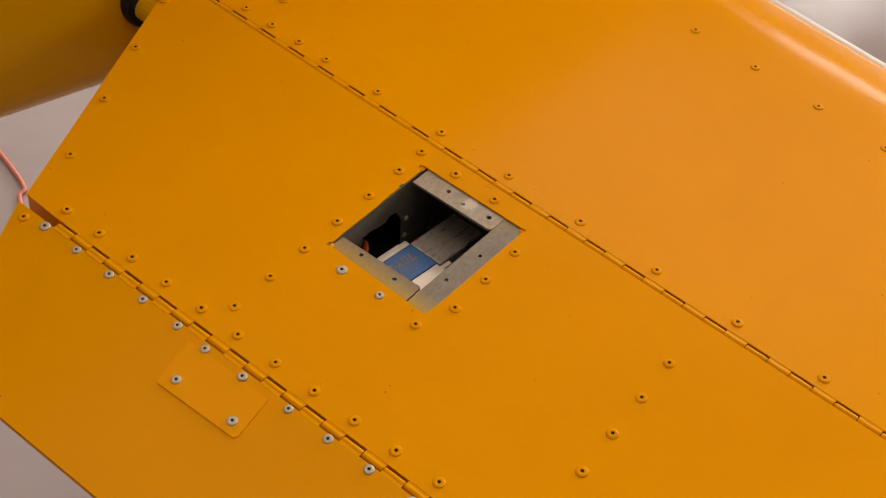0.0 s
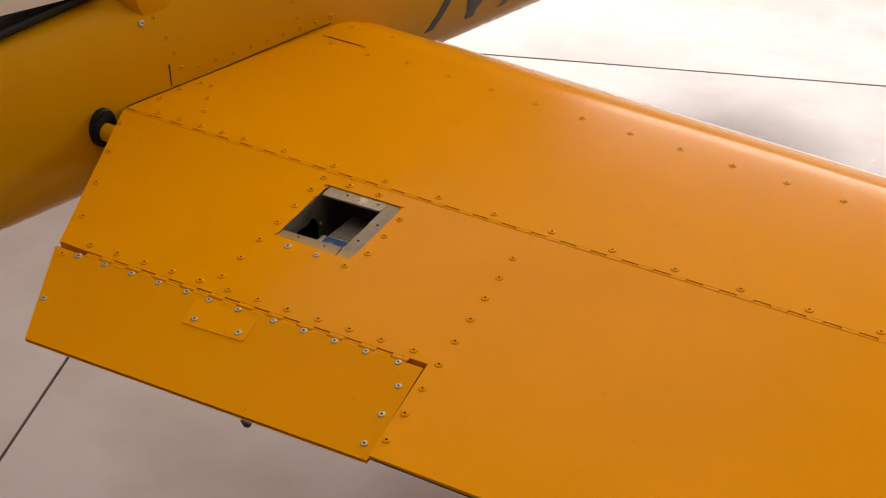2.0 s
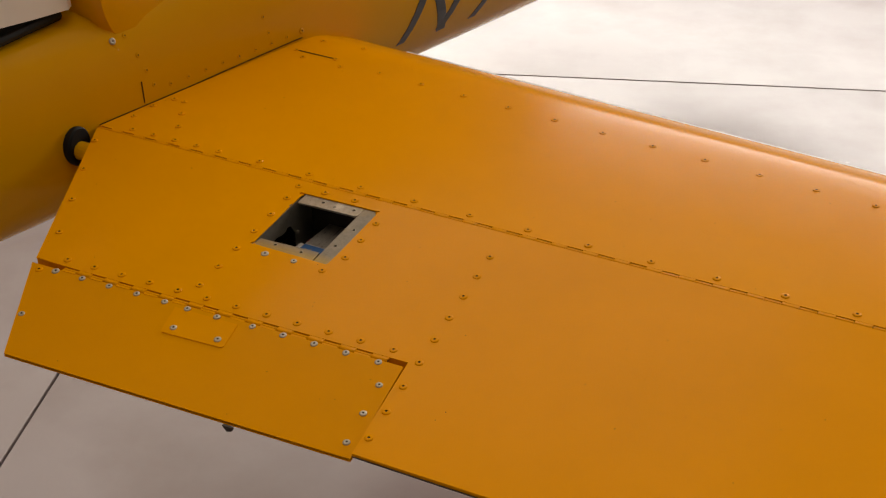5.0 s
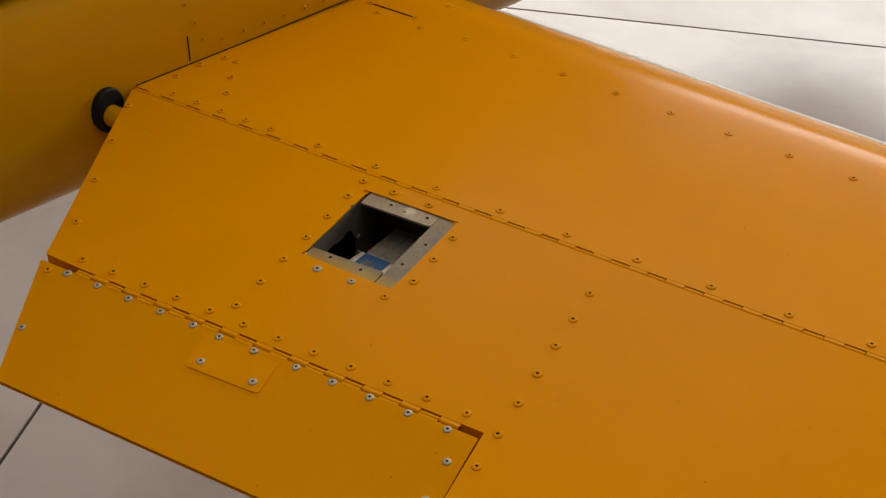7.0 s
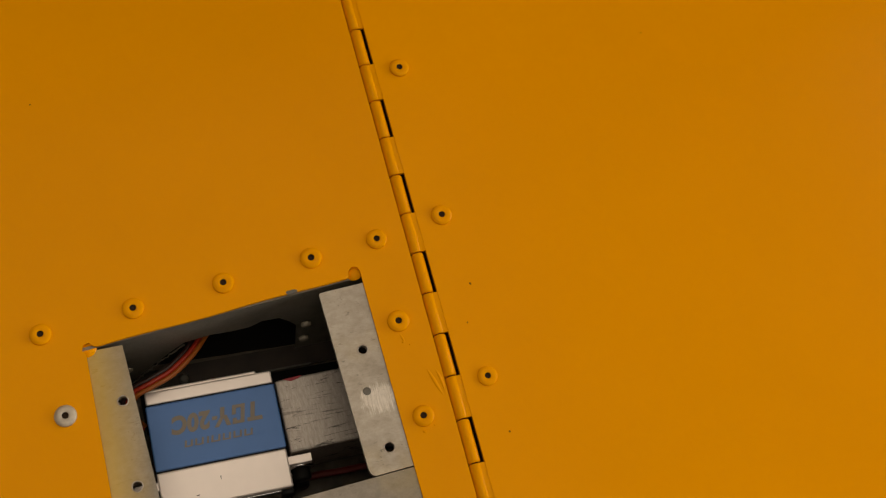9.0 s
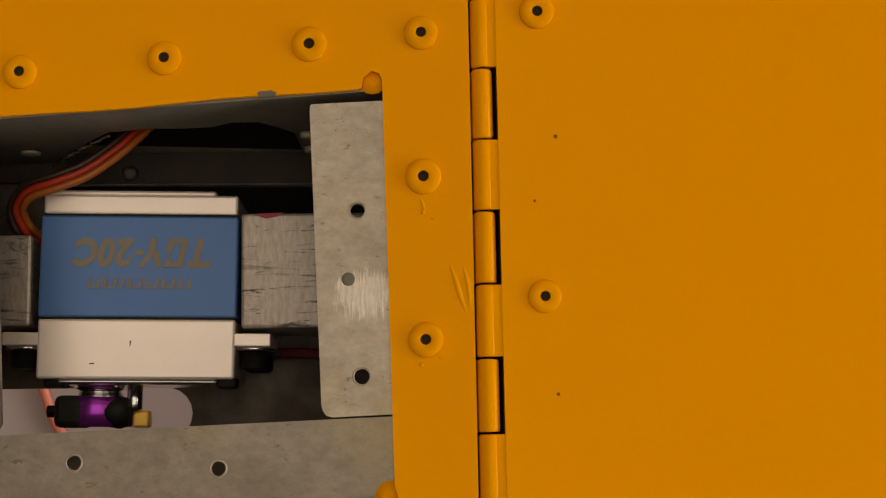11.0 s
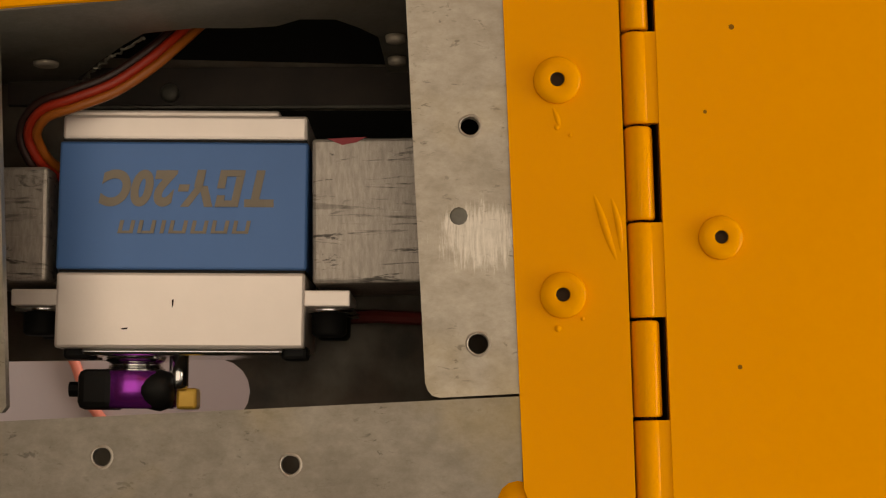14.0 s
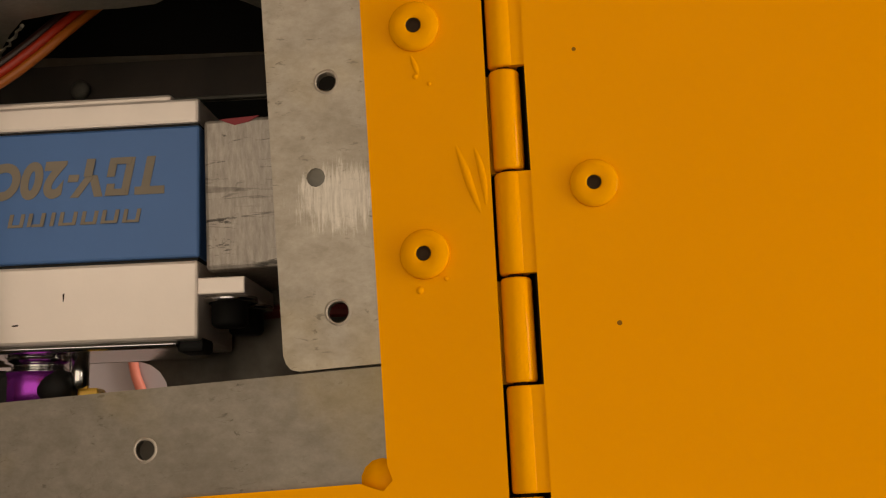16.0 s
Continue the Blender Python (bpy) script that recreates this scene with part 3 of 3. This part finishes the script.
tr.matrix_basis = on(tab_z, -0.0985, -0.1909)
rivets(tr, tab, tab_z, [p for p in line((-0.0985, -0.1909), (0.1814, -0.1796), 12)[1:] if not 0.02 < p[0] < 0.06], 0.86)
rivets(tr, tab, lambda x, y: tab_z(x, y) + 0.0008, [(0.0246, -0.1874), (0.0502, -0.1862), (0.0284, -0.2086), (0.0656, -0.2062)], 0.86)
rivets(tr, tab, tab_z, [(0.1937, -0.1992), (0.1980, -0.2268), (0.2020, -0.2538), (-0.0866, -0.2410)], 0.86)
again(first, on(tab_z, -0.1120, -0.1945), tab)
horn = plate([(0.0, 0.0), (0.008, 0.0), (0.007, -0.003), (0.003, -0.0042)], [], lambda u, v: 0, 0.002, lambda u, v, w: (0.1200 + u, -0.2735 + 0.05 * u + w, -0.0232 + v))
part("tab_horn", horn, INSIDE, tab)

# piano hinges
def hinge(parent_a, parent_b, p0, p1, z0, pitch, r, shift, side, slope, tops):
    """Barrels in turn on parent_a's and parent_b's leaf along p0 to p1; side: how far the skins' edges lie from the pin."""
    a, b = Vector((*p0, z0)), Vector((*p1, z0 + (p1[1] - p0[1]) * slope))
    d = (b - a).normalized()
    turn = Matrix.Translation((0, 0, 0)) @ d.to_track_quat("Z", "Y").to_matrix().to_4x4()
    across = Vector((-d.y, d.x, 0)).normalized()
    half = pitch / 2 - 0.00022
    bm = lathe([(r * 0.55, -half), (r * 0.9, -half), (r, -half + 0.0003), (r, half - 0.0003), (r * 0.9, half), (r * 0.55, half)], 16)
    bm.faces.ensure_lookup_table()
    barrel = part("hinge_barrel", bm, YELLOW, parent_a)
    count = int(((b - a).length - shift) / pitch)
    # the leaf joins the barrel flush with the top
    leaves = {}
    for n in range(count):
        mid = a + d * (shift + pitch * (n + 0.5))
        owner, way = (parent_a, -1) if n % 2 == 0 else (parent_b, 1)
        m = Matrix.Translation(mid) @ turn
        if n == 0:
            barrel.matrix_basis = m
        else:
            again(barrel, m, owner)
        if way not in leaves:
            lo, hi = sorted((way * r * 0.1, way * (side + 0.0008)))
            bl = box(-half, half, lo, hi, r * tops[way] - 0.0010, r * tops[way], 0.0)
            leaf = leaves[way] = part("hinge_leaf", bl, YELLOW, owner)
            leaf.matrix_basis = Matrix.Translation(mid) @ Matrix.Rotation(math.atan2(d.y, d.x), 4, "Z")
        else:
            again(leaves[way], Matrix.Translation(mid) @ Matrix.Rotation(math.atan2(d.y, d.x), 4, "Z"), owner)
    part("hinge_pin", tube([a + d * shift, a + d * (shift + pitch * count)], r * 0.5, 8), SEAM_AND_SHADE, parent_a)


hinge(elevator, stab, (-0.2205, 0.0006), (OUT, 0.0006), -0.0017, 0.01279, 0.0019, 0.0003, 0.0019, 0.0, {-1: -0.65, 1: 0.80})
hinge(tab, elevator, (-0.0950, -0.1855), (0.1880, -0.1741), K * -0.1855 - 0.0014, 0.01276, 0.0017, 0.0003, 0.0025, K, {-1: 0.70, 1: 0.80})

# stabilizer rivets
sr = rivet(stab)
sr.matrix_basis = on(stab_z, -0.0508, 0.0106)
rivets(sr, stab, stab_z, [(0.0508 * k, 0.0106) for k in range(16)])
rivets(sr, stab, stab_z, line((-0.0935, 0.0100), (-0.1890, 0.0100), 5))
rivets(sr, stab, stab_z, [(-0.0591 + 0.0491 * k, 0.2189 - 0.0959 * (-0.0591 + 0.0491 * k)) for k in range(17)])
rivets(sr, stab, stab_z, [(-0.1020, 0.2205), (-0.1490, 0.2240), (-0.1085, 0.2760), (-0.1560, 0.2730), (-0.2070, 0.0330), (-0.2055, 0.0590), (-0.1975, 0.0800)])
rivets(sr, stab, stab_z, line((-0.1564, 0.0340), (-0.1854, 0.0797), 3))
part("crease", plate([(-0.1640, 0.2368), (-0.1180, 0.2350), (-0.1180, 0.2363), (-0.1640, 0.2381)], [], lambda x, y: stab_z(x, y) + 0.0005, 0.0006), SEAM_AND_SHADE, stab)
rivets(sr, stab, stab_z, [(-0.1655, 0.2376), (-0.1165, 0.2350)])


# fuselage, fin and rudder
def fus(y):
    y2 = max(y, -0.19)
    return -0.2766 + 0.0411 * y, -0.037 + 0.0524 * y, 0.0557 + 0.1319 * y2


def fus_ring(y):
    xc, zc, r = fus(y)
    topz = 0.090 + 0.10 * max(y, 0)
    pts = [(r * math.cos(a), zc + r * math.sin(a)) for a in [radians(-90 + 7.5 * k) for k in range(12)]]
    pts += [(r * f, zc + (topz - zc) * g) for f, g in ((1.0, 0.0), (0.995, 0.15), (0.975, 0.32), (0.94, 0.5), (0.87, 0.68), (0.74, 0.84), (0.52, 0.95), (0.25, 0.99), (0.0, 1.0))]
    return [Vector((xc + x, y, z)) for x, z in pts] + [Vector((xc - x, y, z)) for x, z in pts[-2:0:-1]]


fuselage = part("fuselage", loft([fus_ring(y) for y in [-0.34 + 0.06 * k for k in range(40)]]), YELLOW_FUSELAGE_SHADED, aircraft, "yellow painted tail cone with a riveted seam", True)


def fus_x(y, z):
    """The fuselage's side facing the tail surface."""
    xc, zc, r = fus(y)
    if z < zc:
        return xc + math.sqrt(max(r * r - (z - zc) ** 2, 0))
    topz = 0.090 + 0.10 * max(y, 0)
    g = min((z - zc) / (topz - zc), 1)
    marks = [(1.0, 0.0), (0.995, 0.15), (0.975, 0.32), (0.94, 0.5), (0.87, 0.68), (0.74, 0.84), (0.52, 0.95), (0.0, 1.0)]
    for (fa, ga), (fb, gb) in zip(marks, marks[1:]):
        if ga <= g <= gb:
            return xc + r * (fa + (fb - fa) * (g - ga) / (gb - ga))
    return xc


def fus_pose(y, z):
    e = 0.003
    ty = Vector((fus_x(y + e, z) - fus_x(y - e, z), 2 * e, 0))
    tz = Vector((fus_x(y, z + e) - fus_x(y, z - e), 0, 2 * e))
    nrm = ty.cross(tz).normalized()
    return Matrix.Translation((fus_x(y, z), y, z)) @ nrm.to_track_quat("Z", "Y").to_matrix().to_4x4()


def fin_ring(z):
    y0, y1, half = 0.030 + 9.0 * max(0.105 - z, 0) ** 2, 1.5 - 0.6 * (z - 0.04), 0.052 - 0.10 * max(z - 0.04, 0) * 0.6
    ys = [0, 0.004, 0.02, 0.08, 0.3, 0.7, 0.92, 1.0]
    ws = [0.75, 0.92, 1.0, 1.05, 1.1, 1.0, 0.6, 0.1]
    side = [(half * w, y0 + (y1 - y0) * t) for t, w in zip(ys, ws)]
    return [Vector((-0.274 + x, y, z)) for x, y in side] + [Vector((-0.274 - x, y, z)) for x, y in side[::-1]]


fin = part("vertical_fin", loft([fin_ring(z) for z in [0.030, 0.045, 0.060, 0.070, 0.080, 0.090, 0.100, 0.110, 0.15, 0.20, 0.25, 0.30, 0.36]]), YELLOW_FUSELAGE_SHADED, aircraft, "yellow vertical fin", True)
rudder_rings = []
for z in (0.102, 0.104, 0.15, 0.25, 0.36):
    half = 0.03 - 0.05 * (z - 0.1)
    rudder_rings.append([Vector((-0.276 + x, y, z + (0.10 * (0.02 - y) if z < 0.11 else 0))) for x, y in ((half * 0.8, 0.022), (half, 0.012), (half * 0.95, -0.03), (0.004, -0.3), (-0.004, -0.3), (-half * 0.95, -0.03), (-half, 0.012), (-half * 0.8, 0.022))])
rudder = part("rudder", loft(rudder_rings), WHITE_PAINT, aircraft, "white painted rudder")
part("rudder_gap_seal", box(-0.294, -0.257, -0.20, 0.016, 0.090, 0.0998, 0.004), BLACK, aircraft)
part("rubber_grommet", loft([[Vector((-0.2270 + 0.030 * u, -0.0240 + (0.0150 - w) * math.cos(a), -0.0100 + (0.0185 - w) * math.sin(a))) for a in [k * math.tau / 28 for k in range(28)]] for u, w in ((-0.6, 0.0), (0.12, 0.0), (0.17, 0.0015), (0.17, 0.0060), (-0.6, 0.0075))], False), BLACK, aircraft, "black rubber grommet round the elevator tube", True)
part("grommet_hollow", loft([[Vector((gx, -0.0240 + 0.0125 * math.cos(a), -0.0100 + 0.0160 * math.sin(a))) for a in [k * math.tau / 24 for k in range(24)]] for gx in (-0.2400, -0.2215)]), BLACK, aircraft)
part("elevator_tube", tube([(-0.2550, -0.0250, -0.0130), (-0.2000, -0.0250, -0.0130)], 0.0085, 18), YELLOW_FUSELAGE_SHADED, aircraft, "pale elevator torque tube")

fr = rivet(fuselage, YELLOW_FUSELAGE_SHADED)
fr.matrix_basis = fus_pose(0.2640, 0.0085)
for y, z in line((0.089, 0.0108), (0.243, 0.0082), 8) + line((0.070, 0.0161), (0.0605, 0.0478), 3) + [(0.0546, 0.0676), (0.0480, 0.0790), (0.2158, 0.0376), (0.2190, 0.0202), (0.2104, 0.0596)]:
    again(fr, fus_pose(y, z) @ Matrix.Diagonal((0.8, 0.8, 0.5, 1)), fuselage)
screw = part("bright_screw", lathe([(0.0042, -0.0004), (0.0042, 0.0008), (0.0030, 0.0016), (0.0012, 0.0018), (0.0010, 0.0008), (0.0003, 0.0008)], 16, Matrix(), (4,)), [RIVET_METAL, SEAM_AND_SHADE], fuselage, "bright bare screw")
screw.matrix_basis = fus_pose(0.0400, 0.0665) @ Matrix.Diagonal((0.8, 0.8, 0.8, 1))
seam = [(0.0557 + 0.0003 * k, 0.0031 + 0.0051 * k) for k in range(5)]
part("skin_seam", tube([Vector((fus_x(y, z) - 0.0001, y, z)) for y, z in seam], 0.0007, 6), SEAM_AND_SHADE, fuselage)
lap = smooth_path([Vector((fus_x(y, z) - 0.0004, y, z)) for y, z in ((0.0567, 0.0240), (0.0550, 0.0360), (0.0500, 0.0480), (0.0430, 0.0580), (0.0360, 0.0660))], 5)
part("skin_lap", tube(lap, 0.00035, 6), YELLOW_FUSELAGE_SHADED, fuselage)
root_line = [Vector((fus_x(y, stab_z(0, y) + 0.0005) + 0.0003, y, stab_z(-0.2, max(y, 0.003)) + 0.0004 + 0.02 * max(y - 0.12, 0))) for y in [0.003 + 0.02 * k for k in range(14)]]
hoop = []
for k in range(15):
    xc, zc, r = fus(0.640)
    a = radians(-90 + 7 * k)
    hoop.append(Vector((xc + r * math.cos(a) + 0.0001, 0.640 - 0.05 * math.sin(a), zc + r * math.sin(a))))
part("skin_seam", tube(hoop, 0.0011, 6), SEAM_AND_SHADE, fuselage)
part("root_seam", tube(root_line, 0.0005, 6), SEAM_AND_SHADE, fuselage)


# the registration on the fuselage's side, as plain slanted bars
def bar(y0, z0, y1, z1, w):
    rows = []
    for k in range(7):
        t = k / 6
        y, z = y0 + (y1 - y0) * t, z0 + (z1 - z0) * t
        rows.append([Vector((fus_x(y + s * w / 2, z) + lift, y + s * w / 2, z)) for s, lift in ((-1, 0.0006), (1, 0.0006), (1, -0.002), (-1, -0.002))])
    return part("marking_bar", loft(rows), LETTER, fuselage)


bar(0.430, -0.062, 0.480, 0.020, 0.014)
bar(0.470, 0.020, 0.510, -0.070, 0.016)
bar(0.505, -0.066, 0.560, 0.020, 0.014)
bar(0.575, -0.075, 0.640, 0.020, 0.014)
bar(0.660, -0.068, 0.720, -0.060, 0.016)

# ---- servo in the bay ----
servo = thing("servo", "blue and silver servo motor bolted in the open elevator bay", "servo")
servo.matrix_basis = Matrix.Translation((0.0448, -0.0646, -0.0400)) @ Matrix.Rotation(radians(-1.2), 4, "Z")


def local(name, dims, mat, label="", bevel=0.0006):
    return part(name, box(*dims, bevel), mat, servo, label)


SH = 0.01000
local("case_middle", (-0.0140, 0.0057, -0.0190, 0.0190, -SH, SH + 0.0002), BLUE, "blue anodised case band", 0.0004)
local("case_seam", (-0.0145, 0.0062, -0.0187, 0.0187, -SH + 0.0003, SH - 0.0004), BLACK, "", 0.0002)
local("case_bottom", (-0.0182, -0.0144, -0.0187, 0.0188, -SH, SH), SILVER, "silver aluminium end of the case", 0.0005)
local("bottom_cover", (-0.0192, -0.0181, -0.0185, 0.0145, -SH + 0.001, SH - 0.0006), SILVER)
local("case_top", (0.0061, 0.0176, -0.0189, 0.0188, -SH, SH), SILVER, "silver aluminium gear end of the case", 0.0005)
local("top_cover", (0.0175, 0.0186, -0.0150, 0.0155, -SH + 0.001, SH - 0.0008), STEEL)
for y0 in (-0.0180, 0.0150):
    local("cover_bolt", (0.0170, 0.0192, y0, y0 + 0.0040, 0.0020, SH - 0.0020), BLACK)
local("mounting_ear", (0.0087, 0.0112, 0.0186, 0.0256, -SH + 0.001, SH - 0.0002), SILVER, "", 0.0002)
local("mounting_ear", (0.0087, 0.0112, -0.0256, -0.0186, -SH + 0.001, SH - 0.0002), SILVER, "", 0.0002)
ALONG_X = Matrix.Rotation(radians(90), 4, "Y")
for sy in (-0.0222, 0.0222):
    for sz in (0.0050, -0.0050):
        bolt = part("ear_bolt", lathe([(0.0036, 0.0112), (0.0036, 0.0118), (0.0027, 0.0120), (0.0027, 0.0150), (0.0022, 0.0155), (0.0003, 0.0155)], 16, Matrix.Translation((0, sy, sz)) @ ALONG_X), BLACK, servo)
        part("washer", lathe([(0.0041, 0.0112), (0.0041, 0.0119), (0.0028, 0.0119)], 16, Matrix.Translation((0, sy, sz)) @ ALONG_X), STEEL, bolt)
HUB = Matrix.Translation((0, -0.0085, 0)) @ ALONG_X
part("output_collar", lathe([(0.0052, 0.0175), (0.0052, 0.0192), (0.0042, 0.0194), (0.0042, 0.0203), (0.0046, 0.0204), (0.0046, 0.0210), (0.0003, 0.0210)], 24, HUB), STEEL, servo)
horn = part("servo_horn_hub", lathe([(0.0060, 0.0208), (0.0066, 0.0211), (0.0066, 0.0262), (0.0060, 0.0266), (0.0020, 0.0266), (0.0003, 0.0264)], 32, HUB), PURPLE, servo, "purple anodised horn hub")
part("clamp_screw", tube([(0.0236, -0.0150, 0.0010), (0.0236, -0.0185, 0.0010)], 0.0012, 10), BLACK, horn)
part("clamp_block", box(0.0206, 0.0268, -0.0162, -0.0106, -0.0050, 0.0064, 0.0012), BLACK, horn)
part("ball_stud", lathe([(0.0026, -0.003), (0.0031, -0.001), (0.0034, 0.001), (0.0028, 0.003), (0.0012, 0.0036)], 18, Matrix.Translation((0.0238, -0.0046, 0.0036)) @ Matrix.Rotation(radians(-90), 4, "X") @ Matrix.Diagonal((0.95, 0.95, 0.8, 1))), BLACK, horn)
part("link_pin", lathe([(0.0015, 0), (0.0015, 0.0045), (0.0012, 0.005), (0.0003, 0.005)], 14, Matrix.Translation((0.0186, -0.0012, 0.0030)) @ ALONG_X), STEEL, horn)
part("clevis", box(0.0234, 0.0267, -0.0016, 0.0016, -0.0010, 0.0030, 0.0005), BRASS, horn, "brass clevis")
part("push_rod", tube([(0.0255, -0.0035, -0.0020), (0.0262, -0.0035, -0.0190)], 0.0010, 8), STEEL, horn)


# printing on the blue band, upside down as the servo lies
bars = []


def print_bar(u0, u1, v0, v1, lean=0.0):
    """u runs along the lettering, v up it."""
    bars.append(1)
    pts = [(u0, v0), (u1, v0), (u1 + lean * (v1 - v0), v1), (u0 + lean * (v1 - v0), v1)]
    return part("print_bar", plate(pts, [], lambda u, v: 0, 0.00005, lambda u, v, w: (v, -u, SH + 0.00027 + 0.00003 * (len(bars) % 9) + w)), GOLD_PRINT, servo)


LEAN = 0.20
V_LOW, V_TOP = -0.0096, -0.0039
MID = (V_LOW + V_TOP) / 2
# three plain characters and a dash, then the readable ones
print_bar(-0.0138, -0.0093, V_TOP - 0.0012, V_TOP, 0)
print_bar(-0.0125, -0.0112, V_LOW, V_TOP - 0.0011, LEAN)
for u0, v0, v1 in ((-0.0095, V_LOW, V_TOP), (-0.0069, V_LOW, MID), (-0.0064, V_TOP - 0.0018, V_TOP)):
    print_bar(u0, u0 + 0.0012, v0, v1, LEAN)
for v0 in (V_LOW, V_TOP - 0.0010):
    print_bar(-0.0090 + LEAN * (v0 - V_LOW), -0.0062 + LEAN * (v0 - V_LOW), v0, v0 + 0.0010, LEAN)
print_bar(-0.0035, -0.0022, V_LOW, MID - 0.0002, LEAN)
print_bar(-0.0037, -0.0024, MID - 0.0004, V_TOP, -0.25)
print_bar(-0.0033, -0.0020, MID - 0.0004, V_TOP, 0.75)
print_bar(-0.0010, 0.0006, MID - 0.0006, MID + 0.0005, LEAN)
words = bpy.data.curves.new("lettering", "FONT")
words.offset = 0.0004
words.body, words.size, words.extrude, words.shear, words.space_character = "20C", 0.0078, 0.00003, 0.20, 1.08
tmp = bpy.data.objects.new("lettering", words)
scene.collection.objects.link(tmp)
bpy.context.view_layer.update()
text_mesh = bpy.data.meshes.new_from_object(tmp.evaluated_get(bpy.context.evaluated_depsgraph_get()))
bpy.data.objects.remove(tmp)
text_mesh.materials.clear()
text_mesh.materials.append(GOLD_PRINT)
lettering = new("lettering", text_mesh)
lettering.parent = servo
xs, ys = [v.co.x for v in text_mesh.vertices], [v.co.y for v in text_mesh.vertices]
wide, tall = 0.0120 / (max(xs) - min(xs)), 0.0057 / (max(ys) - min(ys))
lettering.matrix_basis = Matrix(((0, tall, 0, V_LOW - min(ys) * tall), (-wide, 0, 0, -0.0008 + min(xs) * wide), (0, 0, 1, SH + 0.00030), (0, 0, 0, 1)))
# the small word as plain slanted bars
u = -0.0104
for w in (0.0026, 0.0026, 0.0025, 0.0027, 0.0009, 0.0026, 0.0024):
    print_bar(u, u + 0.0006, -0.0018, 0.0002, LEAN)
    if w > 0.001:
        print_bar(u + w - 0.0007, u + w - 0.0001, -0.0018, 0.0002, LEAN)
        print_bar(u + 0.0004, u + w - 0.0004, -0.0002, 0.0002, LEAN)
    u += w + 0.0006
text_mesh.update()
for u, v, w, h in ((0.0010, 0.0102, 0.0003, 0.0013), (0.0078, 0.0145, 0.0011, 0.0003)):
    part("nick", plate([(u, v), (u + w, v + 0.0001), (u + w * 0.8, v + h), (u + 0.0001, v + h * 0.8)], [], lambda a, b: 0, 0.00004, lambda a, b, c: (b, -a, SH + 0.00006 + c)), SEAM_AND_SHADE if w < 0.0012 else SHEET, servo)

# servo lead
lead = thing("servo_cable", "three-strand servo lead in brown, red and orange", "cable")
guide = [(0.0085, -0.0610, -0.0330), (0.0149, -0.0654, -0.0280), (0.0189, -0.0693, -0.0265), (0.0225, -0.0745, -0.0262), (0.0247, -0.0805, -0.0265), (0.0262, -0.0855, -0.0275), (0.0292, -0.0882, -0.0300), (0.0330, -0.0872, -0.0330), (0.0350, -0.0850, -0.0370)]
path = smooth_path(guide, 6)
for k, mat in enumerate(WIRES):
    pts = []
    for i, p in enumerate(path):
        d = (path[min(i + 1, len(path) - 1)] - path[max(i - 1, 0)]).normalized()
        across = d.cross(Vector((0, 0, 1))).normalized()
        pts.append(p - across * (0.0013 * (1 - k)) * -1 + Vector((0, 0, 0.0003 * (k == 1))))
    part("wire_strand", tube(pts, 0.00072, 10), mat, lead, "", True)

# ---- things on the floor ----
hose = thing("air_hose", "pink air hose lying on the hangar floor", "hose")
run = smooth_path([(-2.4, 0.40, 0), (-1.3, 0.22, 0), (-0.735, 0.137, 0), (-0.655, 0.107, 0), (-0.590, 0.062, 0), (-0.540, 0.008, 0), (-0.482, -0.045, 0), (-0.395, -0.133, 0), (-0.26, -0.205, 0), (-0.10, -0.238, 0), (0.0, -0.229, 0), (0.025, -0.2236, 0), (0.042, -0.2150, 0), (0.062, -0.2075, 0), (0.090, -0.191, 0), (0.13, -0.200, 0), (0.15, -0.29, 0), (0.11, -0.60, 0), (-0.05, -1.3, 0), (-0.3, -2.4, 0)], 10)
part("hose_run", tube([p + Vector((0, 0, FZ + 0.0031)) for p in run], 0.0028, 10), HOSE, hose, "", True)
dot = thing("floor_scrap", "small pink scrap lying on the hangar floor", "scrap", (-0.004, 1.165, FZ))
part("scrap_piece", plate(ring(0, 0, 0.006, 7), [], lambda u, v: 0.002 + 0.1 * u, 0.0015), HOSE, dot)
